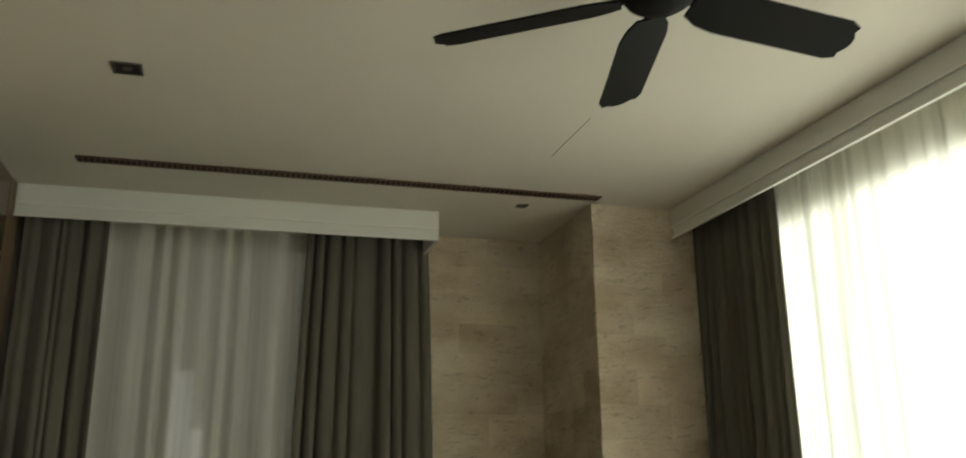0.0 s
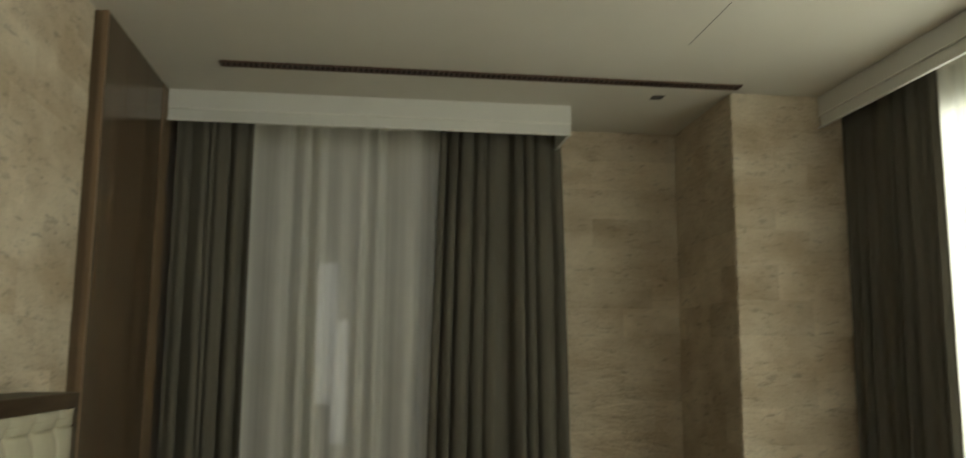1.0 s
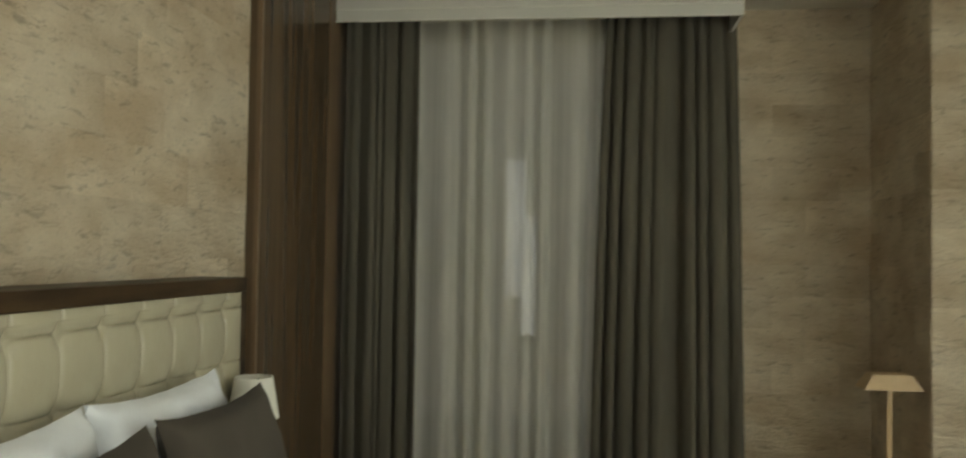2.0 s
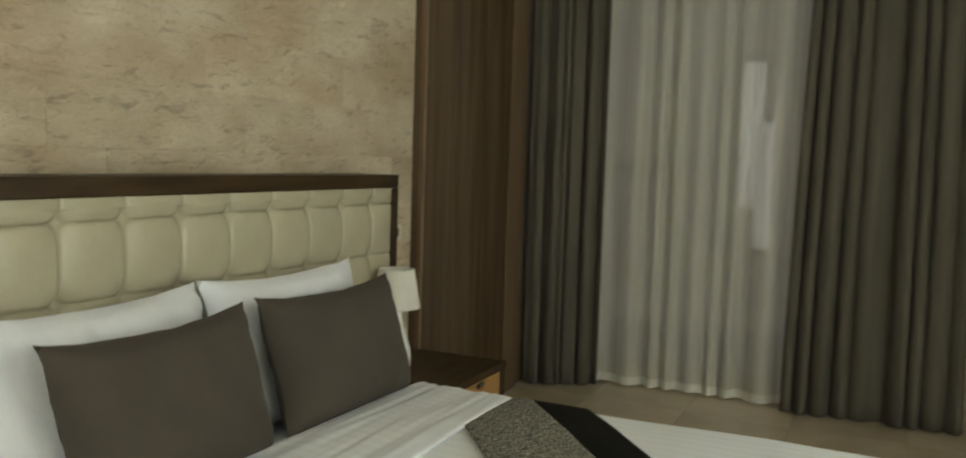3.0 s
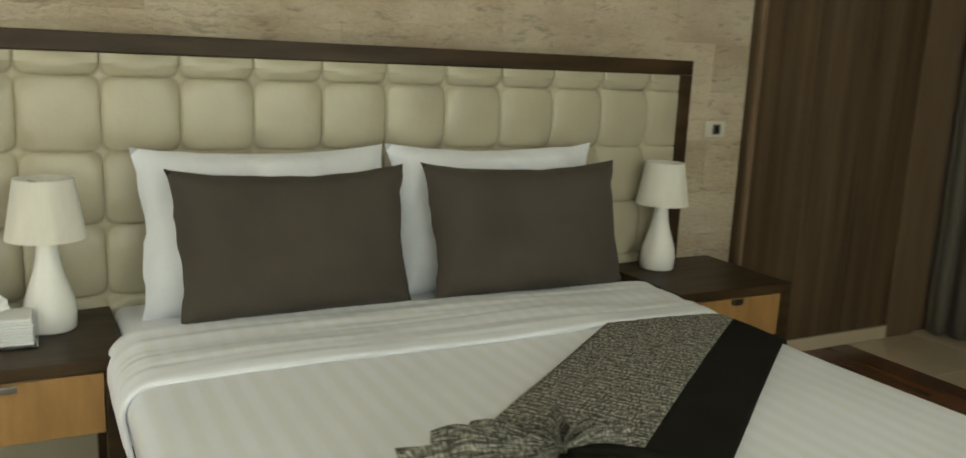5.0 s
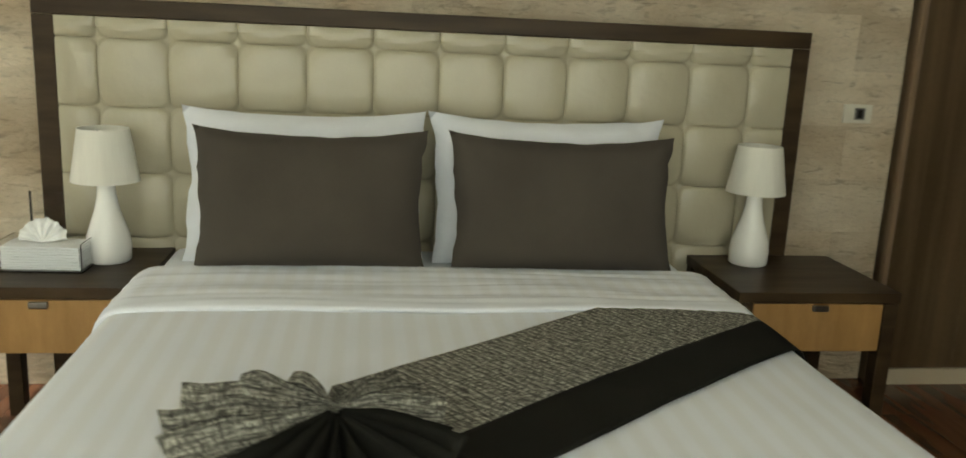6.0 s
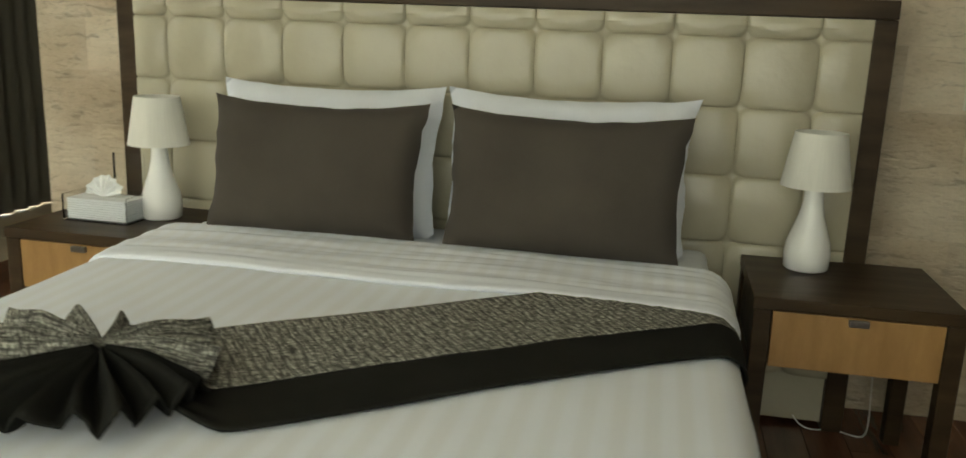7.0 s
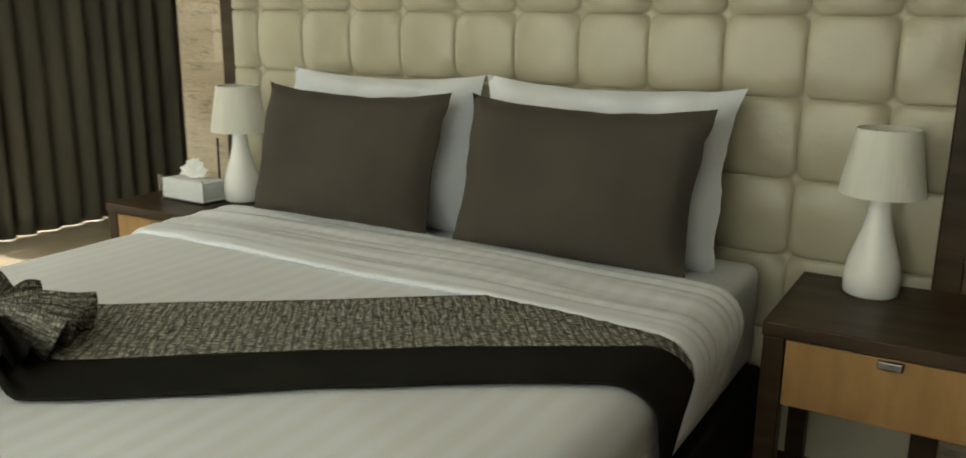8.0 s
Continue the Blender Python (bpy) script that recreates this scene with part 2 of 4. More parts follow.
def tweed():
    """Bouclé tweed: pale flecks over charcoal in ribs, along the cloth's own length and width."""
    m = bpy.data.materials.new("grey_tweed")
    m.use_nodes = True
    n, li = m.node_tree.nodes, m.node_tree.links
    b = n["Principled BSDF"]
    b.inputs["Roughness"].default_value = 0.95
    uv = n.new("ShaderNodeUVMap")

    def layer(sx, sy, lo, hi):
        mp = n.new("ShaderNodeMapping")
        mp.inputs["Scale"].default_value = (sx, sy, 1)
        li.new(uv.outputs[0], mp.inputs["Vector"])
        no = n.new("ShaderNodeTexNoise")
        no.inputs["Scale"].default_value, no.inputs["Detail"].default_value = 1, 2.5
        li.new(mp.outputs[0], no.inputs["Vector"])
        r = n.new("ShaderNodeMapRange")
        r.inputs["From Min"].default_value, r.inputs["From Max"].default_value = lo, hi
        li.new(no.outputs["Fac"], r.inputs["Value"])
        return r.outputs[0]

    weft, warp = layer(60, 170, 0.34, 0.62), layer(190, 26, 0.32, 0.60)
    sep, k, si = n.new("ShaderNodeSeparateXYZ"), n.new("ShaderNodeMath"), n.new("ShaderNodeMath")
    li.new(uv.outputs[0], sep.inputs[0])
    k.operation, k.inputs[1].default_value, si.operation = "MULTIPLY", 2 * math.pi / 0.019, "SINE"
    slip, sway = n.new("ShaderNodeMath"), n.new("ShaderNodeTexNoise")
    sway.inputs["Scale"].default_value, sway.inputs["Detail"].default_value = 9, 2
    li.new(uv.outputs[0], sway.inputs["Vector"])
    slip.operation, slip.inputs[1].default_value = "MULTIPLY_ADD", 0.030
    li.new(sway.outputs["Fac"], slip.inputs[0])
    li.new(sep.outputs["X"], slip.inputs[2])
    li.new(slip.outputs[0], k.inputs[0])
    li.new(k.outputs[0], si.inputs[0])
    rib = n.new("ShaderNodeMapRange")
    rib.inputs["From Min"].default_value, rib.inputs["From Max"].default_value = -1.0, -0.2
    rib.inputs["To Min"].default_value = 0.35
    li.new(si.outputs[0], rib.inputs["Value"])
    pair = n.new("ShaderNodeMath")
    pair.operation = "MULTIPLY"
    li.new(weft, pair.inputs[0])
    li.new(warp, pair.inputs[1])
    mu = n.new("ShaderNodeMath")
    mu.operation = "MULTIPLY"
    li.new(pair.outputs[0], mu.inputs[0])
    li.new(rib.outputs[0], mu.inputs[1])
    mix = n.new("ShaderNodeMix")
    mix.data_type = "RGBA"
    mix.inputs["A"].default_value, mix.inputs["B"].default_value = (0.050, 0.048, 0.038, 1), (0.60, 0.59, 0.50, 1)
    li.new(mu.outputs[0], mix.inputs["Factor"])
    li.new(mix.outputs["Result"], b.inputs["Base Color"])
    bu = n.new("ShaderNodeBump")
    bu.inputs["Strength"].default_value, bu.inputs["Distance"].default_value = 0.8, 0.004
    li.new(mu.outputs[0], bu.inputs["Height"])
    li.new(bu.outputs[0], b.inputs["Normal"])
    return m


TWEED = tweed()


def sheer_material(name, see, color, through_light=0.5, streak=0.0):
    """Thin voile: part open weave, part cloth that lets light through; streak paints in dark folds."""
    m = bpy.data.materials.new(name)
    m.use_nodes = True
    n, li = m.node_tree.nodes, m.node_tree.links
    n.remove(n["Principled BSDF"])
    d, t, o = n.new("ShaderNodeBsdfDiffuse"), n.new("ShaderNodeBsdfTranslucent"), n.new("ShaderNodeBsdfTransparent")
    d.inputs[0].default_value = t.inputs[0].default_value = (*color, 1)
    a, c = n.new("ShaderNodeMixShader"), n.new("ShaderNodeMixShader")
    a.inputs[0].default_value = through_light
    tc, mp, no, r = n.new("ShaderNodeTexCoord"), n.new("ShaderNodeMapping"), n.new("ShaderNodeTexNoise"), n.new("ShaderNodeMapRange")
    mp.inputs["Scale"].default_value = (40, 40, 1.0)
    no.inputs["Scale"].default_value = 1
    r.inputs["To Min"].default_value, r.inputs["To Max"].default_value = see + 0.08, see - 0.08
    li.new(tc.outputs["Object"], mp.inputs[0])
    li.new(mp.outputs[0], no.inputs["Vector"])
    li.new(no.outputs["Fac"], r.inputs["Value"])
    # streaks darken the translucent colour: thicker folds and their shade painted in
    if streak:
        wide, fold, fold_dark, tone = n.new("ShaderNodeMapping"), n.new("ShaderNodeTexNoise"), n.new("ShaderNodeMapRange"), n.new("ShaderNodeMix")
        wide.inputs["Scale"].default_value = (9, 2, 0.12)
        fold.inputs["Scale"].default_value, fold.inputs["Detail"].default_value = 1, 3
        fold_dark.inputs["From Min"].default_value, fold_dark.inputs["From Max"].default_value = 0.50, 0.62
        fold_dark.inputs["To Max"].default_value = streak
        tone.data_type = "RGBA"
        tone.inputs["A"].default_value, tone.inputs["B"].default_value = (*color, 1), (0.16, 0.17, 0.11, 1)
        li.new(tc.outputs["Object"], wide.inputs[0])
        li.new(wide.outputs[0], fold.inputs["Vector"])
        li.new(fold.outputs["Fac"], fold_dark.inputs["Value"])
        li.new(fold_dark.outputs[0], tone.inputs["Factor"])
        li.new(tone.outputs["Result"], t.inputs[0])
    li.new(d.outputs[0], a.inputs[1])
    li.new(t.outputs[0], a.inputs[2])
    li.new(r.outputs[0], c.inputs[0])
    li.new(a.outputs[0], c.inputs[1])
    li.new(o.outputs[0], c.inputs[2])
    li.new(c.outputs[0], n["Material Output"].inputs[0])
    return m


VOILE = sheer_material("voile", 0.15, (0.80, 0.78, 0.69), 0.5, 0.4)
VOILE_HEM = sheer_material("voile_hem", 0.085, (0.90, 0.89, 0.82), 0.15)
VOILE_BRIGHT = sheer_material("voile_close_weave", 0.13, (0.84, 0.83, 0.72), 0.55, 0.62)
SHADE = sheer_material("shade_fabric", 0.085, (0.88, 0.87, 0.80), 0.22)


def glass(name, tint=(1, 1, 1), rough=0.0, ior=1.45):
    m = bpy.data.materials.new(name)
    m.use_nodes = True
    b = m.node_tree.nodes["Principled BSDF"]
    b.inputs["Base Color"].default_value = (*tint, 1)
    b.inputs["Transmission Weight"].default_value, b.inputs["Roughness"].default_value, b.inputs["IOR"].default_value = 1, rough, ior
    return m


GLASS = glass("window_glass", (0.95, 0.98, 0.97))
ACRYLIC = glass("clear_acrylic", (0.98, 0.99, 0.99), 0.02, 1.2)


# ---- building helpers ----
def box(bm, x0, x1, y0, y1, z0, z1, bevel=0.0, seg=2):
    m = Matrix.LocRotScale(((x0 + x1) / 2, (y0 + y1) / 2, (z0 + z1) / 2), None, (x1 - x0, y1 - y0, z1 - z0))
    v = bmesh.ops.create_cube(bm, size=1, matrix=m)["verts"]
    if bevel:
        e = list({e for q in v for e in q.link_edges})
        bmesh.ops.bevel(bm, geom=e, offset=bevel, segments=seg, affect="EDGES", profile=0.5)
    return bm


def cube(*a, **k):
    return box(bmesh.new(), *a, **k)


def lathe(profile, seg=40, cap=True):
    """A turned body from (radius, height) pairs."""
    bm = bmesh.new()
    rings = [[bm.verts.new((r * math.cos(2 * math.pi * i / seg), r * math.sin(2 * math.pi * i / seg), z)) for i in range(seg)] for r, z in profile]
    for a, b in zip(rings, rings[1:]):
        for i in range(seg):
            bm.faces.new((a[i], a[(i + 1) % seg], b[(i + 1) % seg], b[i]))
    if cap:
        bm.faces.new(rings[0][::-1])
        bm.faces.new(rings[-1])
    return bm


def grid(nu, nv, fn, uv=None):
    """A sheet of nu x nv quads; fn(i/nu, j/nv) gives the place, uv likewise the cloth coordinates."""
    bm = bmesh.new()
    lay = bm.loops.layers.uv.new("UVMap") if uv else None
    vs = [[bm.verts.new(fn(i / nu, j / nv)) for j in range(nv + 1)] for i in range(nu + 1)]
    for i in range(nu):
        for j in range(nv):
            f = bm.faces.new((vs[i][j], vs[i + 1][j], vs[i + 1][j + 1], vs[i][j + 1]))
            if uv:
                for lp, (a, b) in zip(f.loops, ((i, j), (i + 1, j), (i + 1, j + 1), (i, j + 1))):
                    lp[lay].uv = uv(a / nu, b / nv)
    return bm


def mesh_of(name, bm, material, smooth=False):
    bmesh.ops.recalc_face_normals(bm, faces=bm.faces)
    me = bpy.data.meshes.new(name)
    bm.to_mesh(me)
    bm.free()
    me.materials.append(material)
    if smooth:
        me.shade_smooth()
    return me


def part(name, bm, material, parent, label="", smooth=False, at=None, thick=0.0):
    me = bm if isinstance(bm, bpy.types.Mesh) else mesh_of(name, bm, material, smooth)
    ob = new(name, me)
    ob.parent = parent
    if at is not None:
        ob.matrix_basis = at if isinstance(at, Matrix) else Matrix.Translation(at)
    if thick:
        s = ob.modifiers.new("thickness", "SOLIDIFY")
        s.thickness, s.offset = thick, 0
    if label:
        ob["label"] = label
    return ob


def thing(name, m, label, category, group="", kind=""):
    ob = new(name)
    ob.empty_display_size = 0.1
    ob.matrix_basis = m if isinstance(m, Matrix) else Matrix.Translation(m)
    return tagged(ob, label, category, group, kind)


def solid(name, bm, material, label, category="", kind="structure", smooth=False):
    return tagged(new(name, mesh_of(name, bm, material, smooth)), label, category, kind=kind)


# ---- the room: plan in metres, bed wall along x at y = 0.15 ----
CX = 0.27                      # axis of the bed
CEIL = 3.115
STONE_Y, STONE_L, STONE_R = 0.15, -1.515, 2.05
WOOD_L, WOOD_R = -2.35, 2.85   # timber floor between two marble borders
EAST, WEST, SOUTH = 3.86, -3.26, -4.16

floor = solid("floor", box(cube(WEST - 0.2, EAST + 0.2, SOUTH - 0.2, 0.4, -0.2, -0.02), WEST - 0.2, STONE_L + 0.3, 0.4, 3.2, -0.2, -0.02), SCREED, "dark timber floor with beige marble borders", "floor")
ceiling = solid("ceiling", box(cube(WEST - 0.2, EAST + 0.2, SOUTH - 0.2, 0.4, CEIL, CEIL + 0.2), WEST - 0.2, STONE_L + 0.3, 0.4, 3.2, CEIL, CEIL + 0.2), PLASTER, "smooth off-white painted ceiling", "ceiling")
bed_wall = solid("wall_bed", cube(STONE_L + 0.015, STONE_R - 0.004, STONE_Y + 0.022, STONE_Y + 0.22, 0, CEIL), STONE_BACK,
                 "partition wall clad in rough beige travertine", "wall")
solid("wall_north", cube(STONE_R + 0.012, EAST + 0.2, 0.118, 0.4, 0, CEIL), JAMB, "wall behind dark wood panelling", "wall")
solid("wall_passage_side", cube(STONE_L + 0.1, STONE_L + 0.3, STONE_Y + 0.22, 3.0, 0, CEIL), PLASTER, "plain white passage wall", "wall")
solid("wall_passage_end", cube(WEST, STONE_L + 0.3, 3.0, 3.2, 0, CEIL), PLASTER, "plain white end wall of the passage", "wall")


def wall_with_opening(name, axis, at0, at1, a0, a1, o0, o1, z0, z1, material, label):
    """A wall across an axis, with one opening through it."""
    bm = bmesh.new()
    for u0, u1, v0, v1 in ((a0, o0, 0, CEIL), (o1, a1, 0, CEIL), (o0, o1, 0, z0), (o0, o1, z1, CEIL)):
        if u1 - u0 > 1e-3 and v1 - v0 > 1e-3:
            if axis == "x":
                box(bm, at0, at1, u0, u1, v0, v1)
            else:
                box(bm, u0, u1, at0, at1, v0, v1)
    return solid(name, bm, material, label, "wall")


E_WIN, S_WIN, W_WIN = (-2.2, -0.02), (-2.45, 2.3), (-2.7, 2.4)
east_wall = wall_with_opening("wall_east", "x", EAST, EAST + 0.2, SOUTH - 0.2, 0.225, *E_WIN, 0.06, 3.03, STONE_BACK, "outer wall with a curtained window and stone cladding")
wall_with_opening("wall_south", "y", SOUTH - 0.2, SOUTH, WEST - 0.2, EAST, *S_WIN, 0.06, 2.82, PLASTER, "outer wall with a wide bright window")
wall_with_opening("wall_west", "x", WEST - 0.2, WEST, SOUTH, 3.2, *W_WIN, 0.03, 2.8, PLASTER, "outer wall with a curtained window")
pier = solid("wall_pier", cube(2.865, EAST, SOUTH, -3.30, 0, CEIL), STONE_BACK, "projecting pier clad in beige travertine", "wall")


# ---- windows ----
def window(name, m, width, z0, z1, splits, rail, label):
    """A framed window in local x (width) and z; splits: mullion places; rail: heights of a cross rail in the first light."""
    w = thing(name, m, label, "window", kind="structure")
    for x0, x1 in ((0, 0.06), (width - 0.06, width)):
        part("jamb", cube(x0, x1, -0.03, 0.03, z0, z1, bevel=0.004), PLASTIC, w)
    for a, b in ((z0, z0 + 0.06), (z1 - 0.06, z1)):
        part("window_rail", cube(0.06, width - 0.06, -0.03, 0.03, a, b, bevel=0.004), PLASTIC, w)
    edges = [0.06, *splits, width - 0.06]
    for x in splits:
        part("mullion", cube(x - 0.03, x + 0.03, -0.026, 0.026, z0 + 0.06, z1 - 0.06, bevel=0.004), PLASTIC, w)
    if rail:
        part("transom", cube(edges[0], edges[1] - 0.03, -0.024, 0.024, *rail, bevel=0.004), PLASTIC, w)
    for a, b in zip(edges, edges[1:]):
        p = part("pane", cube(a, b, -0.004, 0.004, z0 + 0.06, z1 - 0.06), GLASS, w)
        p.visible_shadow = False
    return w


window("window_1", pose(EAST + 0.13, E_WIN[1], 0, 0, 0, -90), E_WIN[1] - E_WIN[0], 0.06, 3.03, (0.72,), (1.39, 1.47), "white framed window behind sheer curtains")
window("window_2", pose(S_WIN[0], SOUTH - 0.13, 0), S_WIN[1] - S_WIN[0], 0.06, 2.82, (1.2, 2.4, 3.6), None, "wide white framed window full of daylight")
window("window_3", pose(WEST - 0.13, W_WIN[0], 0, 0, 0, 90), W_WIN[1] - W_WIN[0], 0.03, 2.8, (1.05, 2.25, 3.2, 4.1), None, "white framed window behind dark curtains")


# ---- curtains ----
def pleats(width, z0, z1, folds, amp, seed, gather=0.0, wave=0.3):
    """A hanging cloth in local x and z with uneven folds that open out towards the hem."""
    rnd = random.Random(seed)
    ph = [rnd.uniform(0, 6.28) for _ in range(6)]

    def at(u, v):
        z = z1 + (z0 - z1) * v
        a = 2 * math.pi * folds * u + 1.5 * math.sin(2 * math.pi * 1.7 * u + ph[0]) + 1.1 * math.sin(2 * math.pi * 3.3 * u + ph[1])
        a += wave * v * math.sin(2 * math.pi * 1.3 * u + ph[2] + 1.2 * v)
        size = amp * (0.55 + 0.45 * min(1, v * 1.6)) * (0.75 + 0.35 * math.sin(2 * math.pi * 2.1 * u + ph[3]))
        y = size * math.sin(a) + 0.25 * size * math.sin(2 * a + ph[4] + v)
        x = width * u + 0.25 * size * math.cos(a) + gather * (u - 0.5) * (v - 0.2) * (1 - v * 0.3)
        return (x, y, z)
    return at


def curtain(name, m, width, z0, z1, folds, amp, seed, material, label, group, hem=None, thick=0.0035, gather=0.0):
    c = thing(name, m, label, "curtain", group)
    fn = pleats(width, z0, z1, folds, amp, seed, gather)
    n = int(folds * 12)
    split = 1 - 0.055 / (z1 - z0) if hem else 1.0
    part("cloth", grid(n, 26, lambda u, v: fn(u, v * split)), material, c, smooth=True, thick=thick)
    if hem:
        part("hem", grid(n, 2, lambda u, v: fn(u, split + v * (1 - split))), hem, c, "doubled white hem", smooth=True, thick=thick)
    part("heading_tape", grid(n, 1, lambda u, v: tuple(Vector(fn(u, 0)) + Vector((0, 0, 0.012 - 0.05 * v)))), material, c, smooth=True, thick=0.006)
    return c


TOP = CEIL - 0.03
curtain("curtain", pose(3.41, 0.055, 0, 0, 0, -62), 0.48, 0.015, TOP, 6, 0.045, 3, DRAPE, "charcoal brown blackout curtain drawn beside the sheer, floor length", "east window curtains")
curtain("curtain", pose(3.66, -1.57, 0, 0, 0, -90), 0.86, 0.010, TOP, 8, 0.05, 5, DRAPE, "charcoal brown blackout curtain in deep folds, floor length", "east window curtains", gather=0.2)
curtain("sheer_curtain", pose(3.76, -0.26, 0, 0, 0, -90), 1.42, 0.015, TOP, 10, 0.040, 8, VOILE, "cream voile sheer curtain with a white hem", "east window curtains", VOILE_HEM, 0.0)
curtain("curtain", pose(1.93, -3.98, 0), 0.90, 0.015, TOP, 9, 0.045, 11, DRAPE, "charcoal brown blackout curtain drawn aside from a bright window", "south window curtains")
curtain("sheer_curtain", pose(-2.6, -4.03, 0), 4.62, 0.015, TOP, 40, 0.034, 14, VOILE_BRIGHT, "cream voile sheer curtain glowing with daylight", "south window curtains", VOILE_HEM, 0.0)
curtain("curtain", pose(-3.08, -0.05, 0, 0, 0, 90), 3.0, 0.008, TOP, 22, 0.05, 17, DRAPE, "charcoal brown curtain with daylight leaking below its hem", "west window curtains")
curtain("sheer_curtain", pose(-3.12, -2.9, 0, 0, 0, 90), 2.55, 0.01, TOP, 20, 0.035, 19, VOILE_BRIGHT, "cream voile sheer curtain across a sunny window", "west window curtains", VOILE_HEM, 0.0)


# ---- pelmets ----
def pelmet(name, m, length, depth, label, end0=True, end1=True):
    """A painted fascia below the ceiling: upper board, set-back lip, ends; local x along, y towards the room."""
    p = thing(name, m, label, "pelmet", kind="structure")
    z1 = CEIL - 0.002
    part("fascia", cube(0, length, -0.022, 0, z1 - 0.117, z1, bevel=0.003), PELMET, p)
    part("lip", cube(0, length, -0.030, -0.010, z1 - 0.190, z1 - 0.117, bevel=0.003), PELMET, p)
    for on, x in ((end0, 0.0), (end1, length - 0.02)):
        if on:
            part("end_board", cube(x, x + 0.02, -depth, -0.024, z1 - 0.188, z1, bevel=0.002), PELMET, p)
    # whiter strips added along edges that catch the light, as painted highlights
    for z in (z1 - 0.1915, z1 - 0.1185):
        part("lit_edge", cube(0.001, length - 0.001, -0.009, 0.005, z - 0.0045, z + 0.0045, bevel=0.002), PLASTIC, p, "thin white strip added as a lit pelmet edge")
    part("curtain_track", cube(0.03, length - 0.03, -depth + 0.10, -depth + 0.14, z1 - 0.025, z1 - 0.001, bevel=0.003), PELMET, p)
    return p


pelmet("pelmet", pose(3.237, -2.385, 0, 0, 0, 90), 2.47, 0.6, "white painted curtain pelmet below the ceiling", end1=False)
pelmet("pelmet", pose(-3.02, -3.83, 0), 5.86, 0.3, "long white painted curtain pelmet with a fine groove", False, False)
pelmet("pelmet", pose(-2.9, 2.98, 0, 0, 0, -90), 6.9, 0.3, "white painted curtain pelmet above dark curtains", False, False)

# ---- dark veneer panelling to the side of the bed wall ----
panel = thing("wall_panelling", (0, 0, 0), "dark walnut veneer wall panelling with vertical grain", "wall panelling", kind="structure")
for a, b in ((2.074, 2.41), (2.413, 2.78), (2.783, 3.14)):
    part("panel", cube(a, b, 0.092, 0.116, 0.07, CEIL - 0.001, bevel=0.0015), VENEER, panel)
part("edge_strip", cube(STONE_R + 0.001, 2.072, 0.090, 0.1165, 0.0, CEIL - 0.001, bevel=0.002), EDGEWOOD, panel, "lighter brown wood edge strip")
part("end_jamb", cube(3.142, 3.36, 0.088, 0.116, 0.0, CEIL - 0.001, bevel=0.002), JAMB, panel, "mid-brown flat end jamb")
part("skirting", cube(2.074, 3.14, 0.084, 0.116, 0.0, 0.068, bevel=0.002), MARBLE, panel, "pale stone skirting")

# ---- ceiling fittings ----
diff = thing("linear_diffuser", (2.72, -0.31, CEIL), "long bronze air diffuser let into the ceiling", "air vent")
# near-black sheet stands for the shade inside a slot that is not cut
part("slot_shade", cube(-0.035, 0.035, -2.96, 0, -0.004, -0.001), VOID, diff)
for a, b in ((-0.042, -0.030), (0.030, 0.042)):
    part("side_rail", cube(a, b, -2.97, 0.01, -0.012, -0.001, bevel=0.002), GRILLE, diff)
for y0 in (-2.97, 0.0):
    part("end_rail", cube(-0.030, 0.030, y0, y0 + 0.01, -0.012, -0.001), GRILLE, diff)
slat = mesh_of("slat", cube(-0.030, 0.030, -0.006, 0.006, -0.010, -0.004), GRILLE)
for i in range(98):
    part("slat", slat, GRILLE, diff, at=(0, -0.02 - i * 0.03, 0))


def downlight(x, y, w, d):
    l = thing("downlight", (x, y, CEIL), "small square recessed ceiling downlight, switched off", "downlight", "ceiling downlights")
    bm = bmesh.new()
    for q in ((-w, w, -d, -d + 0.01), (-w, w, d - 0.01, d), (-w, -w + 0.01, -d + 0.01, d - 0.01), (w - 0.01, w, -d + 0.01, d - 0.01)):
        box(bm, *q, -0.006, -0.001)
    part("bezel", bm, STEEL, l)
    part("recess", cube(-w + 0.01, w - 0.01, -d + 0.01, d - 0.01, -0.003, -0.001), DARKMETAL, l)
    part("lens", lathe([(0.02, -0.0045), (0.022, -0.003)], 16), STEEL, l, smooth=False)


downlight(1.54, -0.67, 0.055, 0.06)
downlight(2.987, -2.866, 0.035, 0.035)
solid("ceiling_crack", cube(1.56, 2.10, -2.7415, -2.7385, CEIL - 0.001, CEIL + 0.01), VOID, "hairline crack in the ceiling paint", "crack")


